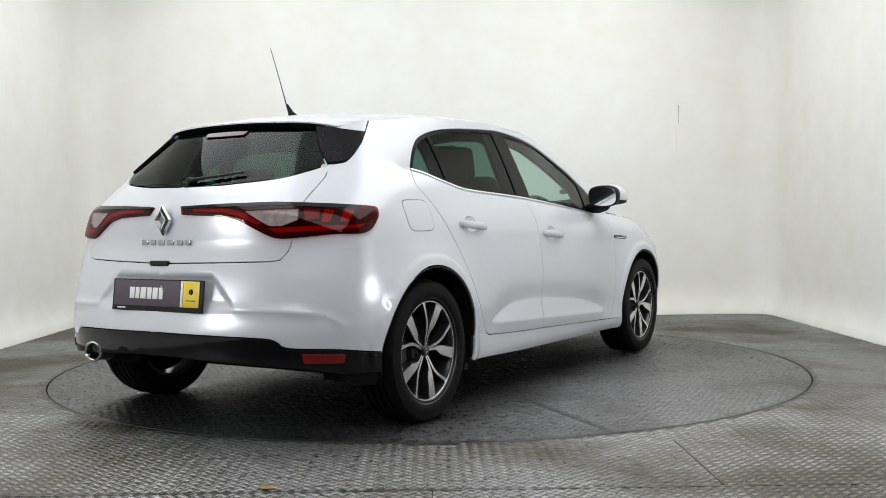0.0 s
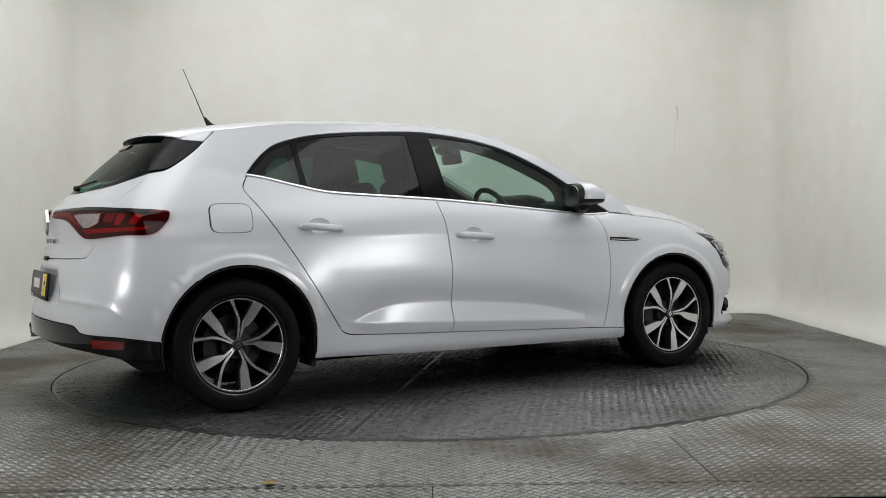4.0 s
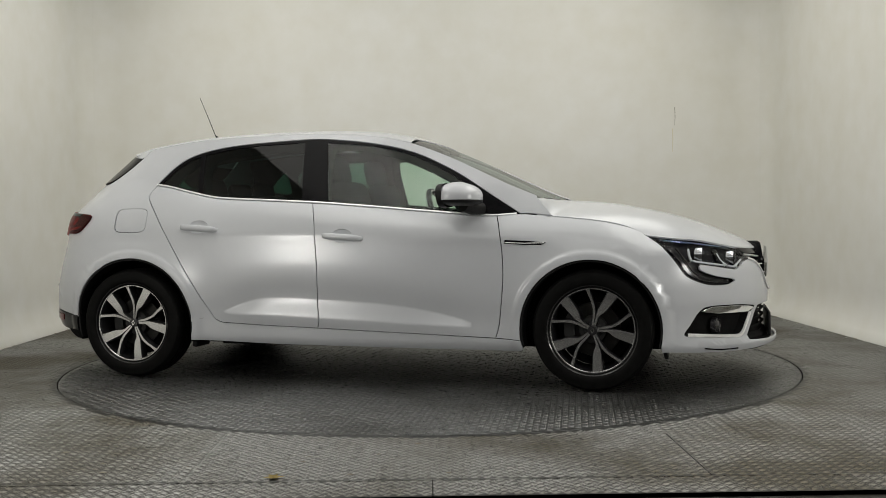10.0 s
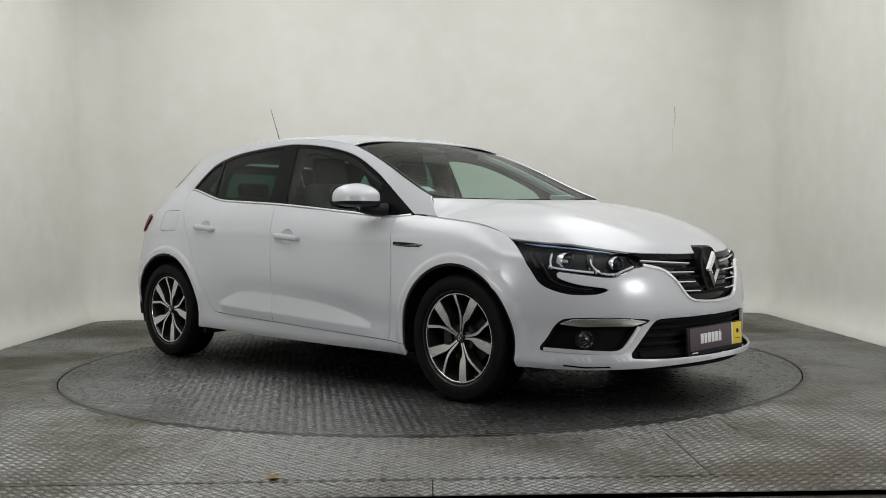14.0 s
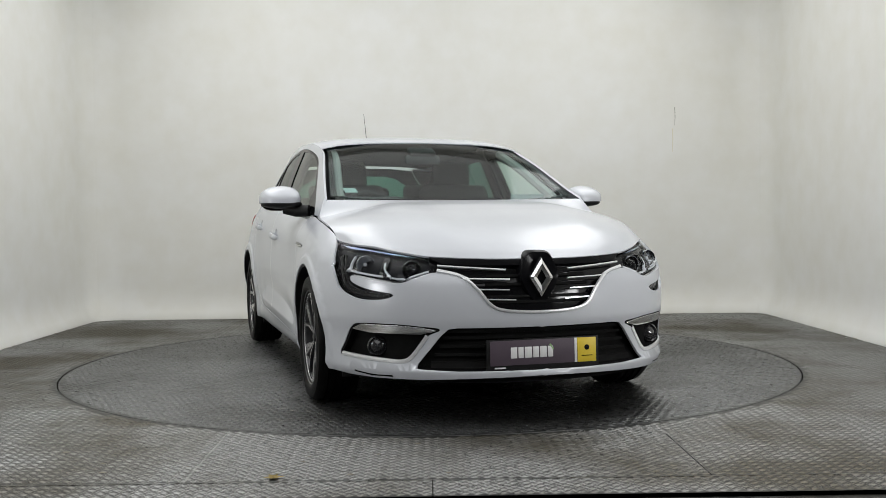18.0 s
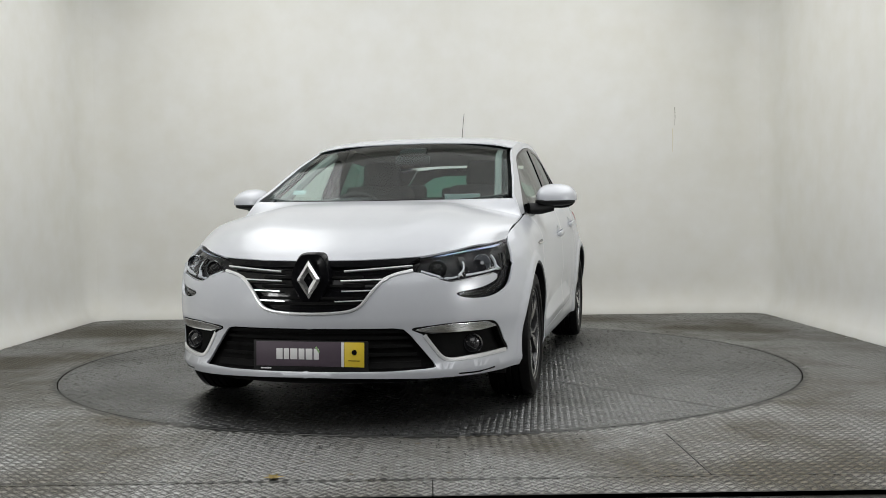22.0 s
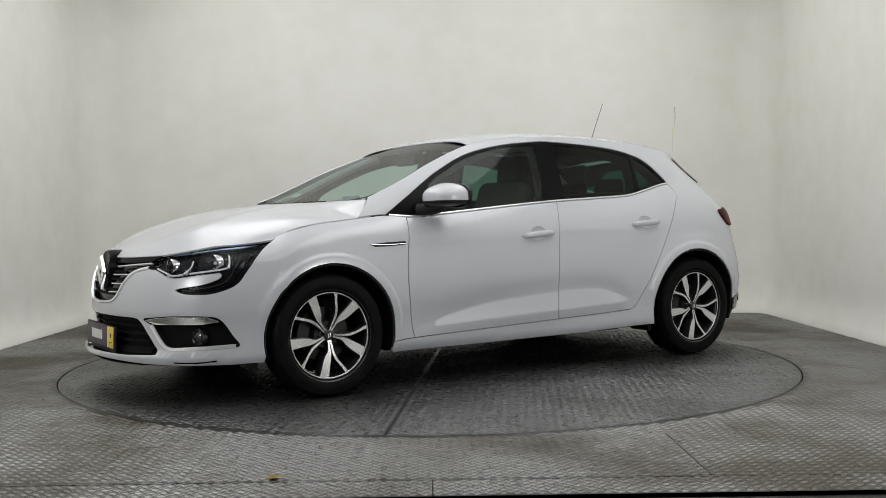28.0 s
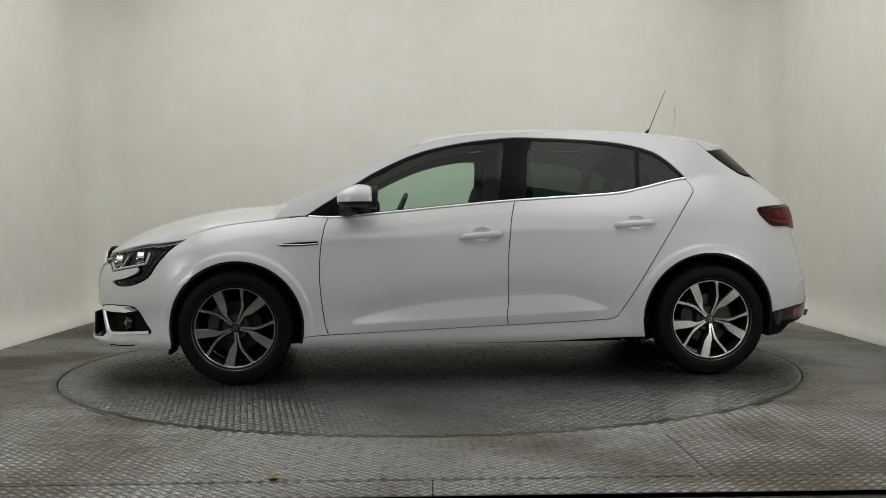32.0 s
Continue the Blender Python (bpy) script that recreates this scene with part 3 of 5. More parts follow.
DOOR_REAR = [(-1.240, 1.112), (-1.268, 1.058), (-1.244, 1.012), (-1.191, 0.941), (-1.045, 0.722), (-0.904, 0.500), (-0.830, 0.386), (-0.800, 0.345), (-0.757, 0.327)]
DOOR_MID = [(-0.229, 1.000), (-0.205, 0.900), (-0.194, 0.811), (-0.178, 0.629), (-0.180, 0.447), (-0.170, 0.355), (-0.182, 0.303)]
DOOR_FRONT = [(0.822, 0.916), (0.842, 0.857), (0.863, 0.731), (0.869, 0.571), (0.847, 0.352), (0.824, 0.266)]
door_rear, door_mid, door_front = spline(DOOR_REAR), spline(DOOR_MID), spline(DOOR_FRONT)
belt = lambda a, b, n=24, dz=0.0: [(a + (b - a) * i / n, float(belt_z(a + (b - a) * i / n)) + dz) for i in range(n + 1)]
rail = lambda a, b, n=40: [(a + (b - a) * i / n, float(rail_z(a + (b - a) * i / n))) for i in range(n + 1)]


def arch(cx, r, a0, a1, n=26):
    out = []
    for i in range(n + 1):
        a = radians(a0 + (a1 - a0) * i / n)
        x, z = cx + r * math.cos(a), 0.316 + r * math.sin(a)
        out.append((q_of_x(x, z), z))
    return out


def ellipse(cx, cz, rx, rz, n=28, p=2.0):
    out = []
    for i in range(n):
        a = 2 * math.pi * i / n
        c, s = math.cos(a), math.sin(a)
        out.append((cx + rx * math.copysign(abs(c) ** (2 / p), c), cz + rz * math.copysign(abs(s) ** (2 / p), s)))
    return out


FR, RR, FCX, RCX = 0.366, 0.376, 1.324, -1.320
DLO_TOP = spline([(-1.244, 1.120), (-1.138, 1.230), (-1.021, 1.295), (-0.780, 1.342), (-0.352, 1.366), (-0.158, 1.362), (0.100, 1.330), (0.329, 1.274),
                  (0.546, 1.176), (0.675, 1.100), (0.798, 1.020), (0.948, 0.926)])
HL_BOTTOM = spline([(2.242, 0.669), (2.200, 0.663), (2.160, 0.648), (2.089, 0.624), (2.019, 0.627), (1.913, 0.641), (1.815, 0.653)]) + \
    spline([(1.800, 0.645), (1.812, 0.619), (1.902, 0.590), (2.030, 0.572)]) + spline([(2.046, 0.565), (1.993, 0.550), (1.910, 0.546), (1.830, 0.553), (1.750, 0.578), (1.705, 0.606)])
HL_SIDE = spline([(1.705, 0.606), (1.665, 0.680), (1.608, 0.758), (1.552, 0.806)])
HL_TOP = spline([(1.552, 0.806), (1.737, 0.784), (1.830, 0.780), (1.990, 0.757), (2.100, 0.742), (2.183, 0.731)])
GR_LOW = spline([(2.242, 0.669), (2.324, 0.653), (2.383, 0.626), (2.430, 0.577), (2.471, 0.522), (2.518, 0.497), (2.600, 0.487), (QF, 0.484)])
INTAKE = [(QF, 0.243), (2.312, 0.243), (2.130, 0.250), (2.165, 0.285), (2.255, 0.385), (2.290, 0.415), (2.330, 0.420), (QF, 0.420)]
FOG = spline([(2.250, 0.416), (2.160, 0.428), (2.050, 0.436), (1.855, 0.436), (1.790, 0.415), (1.735, 0.345), (1.700, 0.294), (1.760, 0.287), (1.900, 0.281), (2.037, 0.272), (2.085, 0.278), (2.131, 0.315), (2.189, 0.386)], closed=True)
sill_top = spline([(-0.757, 0.327), (-0.522, 0.315), (-0.182, 0.303), (0.300, 0.285), (0.824, 0.266)])

TIGHT += [((1.705, 0.606), (1.66, 0.565)), ((1.66, 0.565), arch(FCX, FR, 44, 44, 1)[0]), ((-1.62, 0.837), (-1.60, 0.80)), ((-1.60, 0.80), arch(RCX, RR, 122, 122, 1)[0]), ((-1.96, 0.821), (-1.62, 0.837))]
TIGHT += [(arch(RCX, RR, 4, 4, 1)[0], door_rear[39])]
# dark inner shell under the panels, below the windows
def liner():
    q, t = np.meshgrid(np.linspace(QR, QF, 150), np.linspace(0, 1, 24), indexing="ij")
    x = form(q, np.full_like(q, 0.6))[..., 0]
    top = belt_z(np.clip(x, -2.0, 1.6)) - 0.03
    top = np.where(q > XF0, np.minimum(top, 0.70), top)
    foot = 0.205 + 0.135 * smooth01((-1.60 - q) / 0.2)
    z = foot + (top - foot) * t
    p = form(q, z)
    dist = np.minimum(np.hypot(p[..., 0] - FCX, z - 0.316), np.hypot(p[..., 0] - RCX, z - 0.316))
    p = p - form_n(np.clip(q, QR + 3e-3, QF - 3e-3), z) * np.where(q > XF0 + 0.2, 0.075, 0.016)[..., None]
    p[..., 1] = np.maximum(p[..., 1], 0)
    bm = bmesh.new()
    for sgn in (1, -1):
        vs = [[bm.verts.new((c[0], c[1] * sgn, c[2])) for c in row] for row in p]
        for i in range(149):
            for j in range(23):
                if dist[i:i + 2, j:j + 2].min() > 0.36:
                    bm.faces.new((vs[i][j], vs[i][j + 1], vs[i + 1][j + 1], vs[i + 1][j]))
    box_bm(1.75, 1.28, 0.06, pose(0, 0, 0.208), bm=bm)
    box_bm(0.34, 0.95, 0.03, pose(1.84, 0, 0.225), bm=bm)
    box_bm(3.2, 1.0, 0.06, pose(0.24, 0, 0.210), bm=bm)
    part("inner_shell", bm, LINER, car, "black inner shell and underbody")
    for cx in (FCX, RCX):
        for sgn in (1, -1):
            part("wheel_house", lathe_bm([(0.374, sgn * 0.862), (0.374, sgn * 0.56), (0.05, sgn * 0.56)], 40, Matrix.Translation((cx, 0, 0.316)), None, radians(-16), radians(196)), LINER, car)


liner()
# added white filler just below the bonnet edge, keeps the gap from going black
for side in (1, -1):
    bm = bmesh.new()
    rows = []
    for sh in np.linspace(0.0, 0.60, 36):
        a = Vector(mirror_y(hood(np.array(sh), np.array(0.97)), side)) - Vector((0, 0, 0.004))
        xb = a.x + 0.012
        b = Vector((xb, side * (float(belt_y(xb)) - 0.004), float(belt_z(xb)) - 0.003))
        rows.append([bm.verts.new(a), bm.verts.new((a + b) / 2 - Vector((0, 0, 0.001))), bm.verts.new(b)])
    for p, q in zip(rows, rows[1:]):
        for j in range(2):
            bm.faces.new((p[j], p[j + 1], q[j + 1], q[j]))
    part("hood_gap_filler", bm, PAINT, car, "white filler strip that lightens the bonnet gap")
patch_panel("hood", hood, PAINT, car, 0.012, 0.995, 0.997, 46, 26, label="white pearl bonnet with two soft ridges")
patch_panel("roof", roof, PAINT, car, 0.0, 0.8655, 1.0, 54, 26, depth=0.007, label="white pearl roof")
patch_panel("rear_spoiler", roof, PAINT, car, 0.8675, 0.972, 1.0, 12, 26, depth=0.007, label="white pearl roof spoiler")
patch_panel("windshield", screen, GLASS_WIND, car, 0.0, 1.0, 0.985, 30, 24, off=-0.004, depth=0, label="clear green-tinted windscreen")


def black_band(name, fn, s0, s1, v0, v1, material, off):
    """Printed black border of a screen."""
    for sg in (1, -1):
        bm = bmesh.new()
        rows = []
        for s in np.linspace(s0, s1, 24):
            rows.append([bm.verts.new(Vector(mirror_y(fn(np.array(s), np.array(v)), sg)) + Vector((0, 0, off))) for v in np.linspace(v0, v1, 14)])
        for a, b in zip(rows, rows[1:]):
            for j in range(13):
                bm.faces.new((a[j], a[j + 1], b[j + 1], b[j]))
        part(name, bm, material, car)


black_band("screen_border", screen, 0.0, 0.045, 0.0, 0.985, BLACK_TRIM, -0.012)
black_band("screen_border", screen, 0.0, 0.96, 0.945, 0.985, BLACK_TRIM, -0.014)

BUMPER = (GR_LOW[::-1] + HL_BOTTOM + [(1.66, 0.565)] + arch(FCX, FR, 44, -13)
          + [(q_of_x(1.685, 0.21), 0.205), (1.70, 0.198), (1.90, 0.196), (2.15, 0.198), (2.40, 0.206), (QF, 0.212)] + INTAKE)
bumper = body_panel("front_bumper", BUMPER, PAINT, car, holes=[FOG], whole=True, grid=0.028, lines=[[(q, z) for q in np.linspace(1.75, 2.60, 36)] for z in (0.226, 0.236)], label="white pearl front bumper")
WHITE_LOW = spline([(q_of_x(RCX - 0.374, 0.355), 0.352), (-1.678, 0.375), (-1.931, 0.386), (-1.989, 0.410), (-2.042, 0.423), (-2.230, 0.429), (QR, 0.435)])
RBUMP = ([(QR, 0.720), (-2.236, 0.727), (-2.06, 0.731), (-2.02, 0.737), (-1.984, 0.768), (-1.96, 0.821), (-1.62, 0.837), (-1.60, 0.80)]
         + arch(RCX, RR, 122, 175, 18) + WHITE_LOW)
body_panel("rear_bumper", RBUMP, PAINT, car, whole=True, grid=0.03, lines=[[(q, float(bumper_line(q)) + d) for q in np.linspace(-2.2, -1.66, 24)] for d in (-0.009, 0.0, 0.009)], label="white pearl rear bumper with plate recess")
VALANCE = WHITE_LOW + [(QR, 0.336), (-2.45, 0.334), (-2.242, 0.322), (-2.06, 0.312), (-1.90, 0.302), (-1.655, 0.272), (-1.50, 0.268), (q_of_x(RCX - 0.374, 0.27), 0.268)]
valance = body_panel("rear_valance", VALANCE, GLOSS_BLACK, car, whole=True, off=0.003, grid=0.03, label="gloss black lower valance")
TAILGATE = spline([(-1.731, 1.130), (-1.755, 1.086), (-1.819, 1.030), (-1.878, 0.972), (-1.930, 0.890), (-1.960, 0.820), (-1.984, 0.768), (-2.020, 0.736)]) + \
    [(-2.06, 0.730), (-2.236, 0.727), (QR, 0.720), (QR, 1.045)] + spline([(-2.347, 1.049), (-2.048, 1.072), (-1.854, 1.106)])
tailgate = body_panel("tailgate", TAILGATE, PAINT, car, whole=True, grid=0.03, label="white pearl tailgate")
RGLASS = [(-1.80, 1.302), (-1.76, 1.20), (-1.74, 1.136)] + spline([(-1.854, 1.108), (-2.048, 1.074), (-2.347, 1.051), (QR, 1.047)]) + [(QR, 1.326), (-2.1, 1.320)]
body_panel("rear_window", RGLASS, GLASS_BACK, car, whole=True, depth=0, off=-0.003, label="dark privacy glass rear window")
BLADE = [(-1.445, 1.240), (-1.512, 1.193), (-1.595, 1.149), (-1.684, 1.136), (-1.735, 1.130)]
TRAP = spline([(-1.800, 1.306), (-1.60, 1.300), (-1.390, 1.289)]) + spline([(-1.390, 1.289)] + BLADE) + [(-1.765, 1.20)]
REARBAND = [(-2.1, 1.320), (QR, 1.326), (QR, 1.262), (-2.2, 1.258), (-2.06, 1.240), (-1.96, 1.188), (-1.86, 1.152), (-1.752, 1.14), (-1.80, 1.302)]
body_panel("rear_window_border", REARBAND, BLACK_TRIM, car, whole=True, off=-0.006, depth=0.002, label="black band over the top and sides of the rear window")

LAMP = spline([(-1.490, 0.945), (-1.476, 0.932), (-1.492, 0.893), (-1.565, 0.843), (-1.75, 0.838), (-1.978, 0.823), (-2.054, 0.828), (-2.130, 0.861), (-2.207, 0.898), (-2.289, 0.915)]) + \
    [(-2.488, 0.924), (-2.506, 0.953), (-2.3, 0.960), (-2.013, 0.965), (-1.75, 0.957), (-1.56, 0.950)]
FLAP = [(q_of_x(x, z), z) for x, z in ellipse(-1.350, 0.913, 0.100, 0.068, 44, 5.0)]


def wheel_arch_trim(side):
    for cx, r, a0, a1 in ((FCX, FR, -14, 194), (RCX, RR, 5, 194)):
        bm = bmesh.new()
        rows = []
        for i in range(41):
            a = radians(a0 + (a1 - a0) * i / 40)
            row = []
            for rr, inn in ((r - 0.002, 0.004), (r - 0.010, 0.006), (r - 0.012, 0.12)):
                x, z = cx + rr * math.cos(a), 0.316 + rr * math.sin(a)
                q = q_of_x(cx + r * math.cos(a), 0.316 + r * math.sin(a))
                y = float(form(q, 0.316 + r * math.sin(a))[1]) - inn
                row.append(bm.verts.new((x, y * side, z)))
            rows.append(row)
        for a, b in zip(rows, rows[1:]):
            for j in range(2):
                bm.faces.new((a[j], a[j + 1], b[j + 1], b[j]))
        part("arch_liner", bm, PLASTIC, car)


def handle(door, cx, cz, side):
    """Pull handle over a dished recess."""
    bm = bmesh.new()
    rows = []
    for i in range(17):
        u = -1 + i / 8
        x = cx + 0.124 * u
        c = math.sqrt(max(0.0, 1 - abs(u) ** 5))
        base = on_body(x, cz - 0.075 * u * 0.124, side, 0)[0]
        zc = base.z
        y = abs(base.y)
        lift = 0.030 * c + 0.003
        hz = 0.019 * (0.72 + 0.28 * c)
        row = []
        for k in range(10):
            a = 2 * math.pi * k / 10
            row.append(bm.verts.new((x, side * (y + lift - 0.010 + 0.011 * math.cos(a) * c), zc + hz * math.sin(a) * (0.35 + 0.65 * c))))
        rows.append(row)
    for a, b in zip(rows, rows[1:]):
        for k in range(10):
            bm.faces.new((a[k], a[(k + 1) % 10], b[(k + 1) % 10], b[k]))
    bm.faces.new(rows[0])
    bm.faces.new(rows[-1])
    bmesh.ops.recalc_face_normals(bm, faces=bm.faces)
    part("door_handle", bm, PAINT, door, "white pull handle")
    bm = bmesh.new()
    rings = []
    for j, (f, dep) in enumerate(((1.07, 0.0012), (0.96, 0.003), (0.75, 0.008), (0.4, 0.012), (0.02, 0.013))):
        ring = []
        for x, z in ellipse(cx - 0.005, cz + 0.004, 0.058 * f, 0.036 * f, 24):
            ring.append(bm.verts.new(on_body(x, z, side, -dep)[0]))
        rings.append(ring)
    for a, b in zip(rings, rings[1:]):
        for k in range(24):
            bm.faces.new((a[k], a[(k + 1) % 24], b[(k + 1) % 24], b[k]))
    bmesh.ops.recalc_face_normals(bm, faces=bm.faces)
    part("handle_recess", bm, PAINT, door)


PRESS = [[(x, float(fn(x)) + d) for x in np.linspace(-0.79, 0.79, 60)] for fn in (crease_z, wedge_z) for d in (-0.008, 0.0, 0.008)]
PRESS = [[p for p in l if 0.012 < crease_z(p[0]) - wedge_z(p[0]) and wedge_z(p[0]) - 0.009 < p[1] < crease_z(p[0]) + 0.009] for l in PRESS]


def flank(side):
    FENDER = (HL_SIDE + [(q_of_x(x, float(belt_z(x))), float(belt_z(x))) for x in (1.58, 1.54, 1.50, 1.46, 1.43)] + belt(1.40, 0.832, 20, 0.0) + door_front[1:]
              + [(0.90, 0.262), (0.952, 0.258)] + arch(FCX, FR, 189, 44)[0:] + [(1.66, 0.565)])
    body_panel("front_fender", FENDER, PAINT, car, side, lines=[arch(FCX, FR + d, 178, 50, 30) for d in (0.014, 0.030, 0.046, 0.062)], label="white pearl front wing")
    hole_f = ellipse(-0.035, 0.814, 0.058, 0.036, 24)
    hole_r = ellipse(-0.910, 0.870, 0.058, 0.036, 24)
    fd = body_panel("front_door", belt(-0.229, 0.815, 30, -0.004) + door_front + sill_top[::-1][:13] + door_mid[::-1][1:-1], PAINT, car, side, holes=[hole_f], lines=PRESS, label="white pearl front door")
    rd = body_panel("rear_door", belt(-0.229, -1.235, 30, -0.004) + door_rear[1:] + sill_top[1:13] + door_mid[::-1][1:-1], PAINT, car, side, holes=[hole_r], lines=PRESS, label="white pearl rear door")
    handle(fd, -0.030, 0.808, side)
    handle(rd, -0.905, 0.864, side)
    body_panel("side_sill", sill_top + [(0.90, 0.262), (0.952, 0.258)] + arch(FCX, FR, 189, 197, 3) + [(0.955, 0.196), (0.4, 0.198), (-0.4, 0.205), (-0.955, 0.224)] + arch(RCX, RR, -12, 4, 6) + door_rear[39:48],
               PAINT, car, side, label="white pearl side sill")
    QUARTER = (door_rear[:40][::-1] + DLO_TOP[1:] + [(0.985, 0.927), (1.06, 0.919), (1.125, 0.911), (1.075, 0.965), (1.035, 1.012)] + rail(1.03, -1.30, 60) + [(q_of_x(-1.345, float(rail_z(-1.345))), float(rail_z(-1.345))), (-1.390, 1.291)]
               + spline(BLADE + [(-1.755, 1.086), (-1.819, 1.030), (-1.878, 0.972), (-1.930, 0.890), (-1.960, 0.821)])
               + [(-1.62, 0.837), (-1.60, 0.80)] + arch(RCX, RR, 122, 4, 30))
    body_panel("rear_quarter_panel", QUARTER, PAINT, car, side, holes=[FLAP] if side < 0 else [], lines=[arch(RCX, RR + d, 118, 20, 30) for d in (0.014, 0.030, 0.046, 0.062)], label="white pearl side frame and rear quarter")
    if side < 0:
        body_panel("fuel_flap", FLAP, PAINT, car, side, gap=0.001, label="rounded white fuel flap")
    body_panel("spoiler_side", TRAP, BLACK_TRIM, car, side, off=lambda q, z: 0.002 + 0.009 * smooth01((-1.45 - q) / 0.3), depth=0.014, label="gloss black spoiler side blade")
    skirt = [(q_of_x(x, float(rail_z(x)) + 0.003), float(rail_z(x)) + 0.003) for x in np.linspace(-1.349, -1.515, 12)]
    body_panel("spoiler_skirt", skirt + [(-1.60, 1.301), (-1.50, 1.296), (-1.394, 1.291)], PAINT, car, side, gap=0.0005, label="white pearl spoiler edge")
    # window frame with three panes
    w_front = spline([(-0.190, 1.348), (0.100, 1.318), (0.320, 1.262), (0.530, 1.162), (0.612, 1.115)]) + [(0.640, 1.095), (0.640, 0.945)] + belt(0.60, -0.140, 12, 0.012)
    w_rear = [(-0.328, 1.352), (-0.60, 1.343), (-0.80, 1.325), (-0.958, 1.297), (-0.935, 1.078)] + belt(-0.90, -0.298, 10, 0.012)
    w_fix = spline([(-0.985, 1.290), (-1.060, 1.262), (-1.130, 1.215), (-1.215, 1.128)]) + [(-1.20, 1.124)] + belt(-1.18, -0.962, 6, 0.012)
    dlo = DLO_TOP + belt(0.94, -1.235, 40, 0.001)
    body_panel("window_frame", dlo, BLACK_TRIM, car, side, holes=[w_front, w_rear, w_fix], off=-0.003, depth=0.02, gap=0.001, label="gloss black side window surround")
    body_panel("front_side_window", w_front, GLASS_FRONT, car, side, off=-0.008, depth=0, gap=-0.004, label="green-tinted front side glass")
    body_panel("rear_side_window", w_rear, GLASS_REAR, car, side, off=-0.008, depth=0, gap=-0.004, label="dark privacy glass")
    body_panel("quarter_window", w_fix, GLASS_REAR, car, side, off=-0.008, depth=0, gap=-0.004, label="dark fixed quarter glass")
    in_front = spline([(-0.150, 1.300), (-0.120, 1.322), (-0.070, 1.325), (0.100, 1.300), (0.300, 1.245), (0.500, 1.150), (0.600, 1.085), (0.615, 1.020), (0.590, 0.962), (0.520, 0.962), (0.200, 0.990), (-0.080, 1.012), (-0.130, 1.030), (-0.148, 1.075)], 5, True)
    in_rear = spline([(-0.345, 1.290), (-0.365, 1.322), (-0.410, 1.328), (-0.620, 1.318), (-0.800, 1.296), (-0.890, 1.268), (-0.922, 1.215), (-0.905, 1.110), (-0.870, 1.080), (-0.620, 1.052), (-0.390, 1.042), (-0.350, 1.070)], 5, True)
    in_fix = spline([(-1.000, 1.262), (-1.050, 1.238), (-1.100, 1.195), (-1.130, 1.150), (-1.100, 1.128), (-1.020, 1.118), (-0.985, 1.140)], 5, True)
    body_panel("door_lining", [(x, z - 0.004) for x, z in rail(0.90, -1.25, 40)] + [(-1.27, 1.16), (-1.22, 1.115)][::1] + belt(-1.20, 0.85, 30, -0.02), CABIN, car, side, holes=[in_front, in_rear, in_fix], off=-0.055, depth=0.012, gap=0.001, label="dark inner door and pillar lining")
    bead("chrome_strip", belt(-1.238, 0.93, 60, 0.001), 0.010, 0.006, SATIN, car, side, "chrome window sill strip")
    # wing vent blade
    body_panel("vent_blade", [(0.878, 0.786), (1.00, 0.781), (1.10, 0.772), (1.07, 0.760), (0.98, 0.760), (0.876, 0.768)], GLOSS_BLACK, car, side, off=0.001, gap=0.0, depth=0.006, label="dark wing vent")
    bead("vent_chrome", [(0.880, 0.772), (0.98, 0.768), (1.09, 0.769)], 0.007, 0.007, CHROME, car, side, "chrome vent line")
    # tail lamp
    lamp = body_panel("tail_lamp", LAMP, LAMP_RED_BACK, car, side, off=0.0025, depth=0.012, gap=0.0, grid=0.03, label="dark red wrap-round tail lamp")
    clear = [(-2.17, 0.934), (-2.02, 0.938), (-1.90, 0.938), (-1.915, 0.895), (-2.00, 0.872), (-2.06, 0.872), (-2.10, 0.892)]
    ribs = lambda q, z: 0.0045 + 0.003 * np.abs(np.sin(q * 60 + z * 40))
    body_panel("reflector_bowl", clear, CLEAR_LENS, lamp, side, off=ribs, depth=0.004, gap=0, grid=0.012)
    body_panel("reflector_bowl", [(-1.875, 0.938), (-1.79, 0.937), (-1.81, 0.900), (-1.88, 0.898)], CLEAR_LENS, lamp, side, off=ribs, depth=0.004, gap=0, grid=0.012)
    for o in ([(-1.77, 0.936), (-1.715, 0.933), (-1.76, 0.885), (-1.80, 0.886)], [(-1.66, 0.935), (-1.61, 0.930), (-1.65, 0.890), (-1.70, 0.888)],
              [(-2.07, 0.864), (-1.82, 0.872), (-1.62, 0.874), (-1.55, 0.880), (-1.60, 0.862), (-1.82, 0.852), (-2.03, 0.846)],
              [(-2.44, 0.946), (-2.25, 0.944), (-2.17, 0.925), (-2.10, 0.884), (-2.12, 0.880), (-2.20, 0.915), (-2.27, 0.930), (-2.44, 0.936)]):
        body_panel("reflector", o, RED_REFLECT, lamp, side, off=lambda q, z: 0.0045 + 0.003 * np.abs(np.sin(q * 85)), depth=0.003, gap=0, grid=0.014)
    body_panel("divider", [(-1.892, 0.945), (-1.878, 0.945), (-1.900, 0.880), (-1.914, 0.880)], GLOSS_BLACK, lamp, side, off=0.0085, depth=0.006, gap=0)
    body_panel("lens", LAMP, RED_GLASS, lamp, side, holes=[clear], off=0.0125, depth=0.010, gap=0.0, grid=0.03, label="dark red gloss lens")
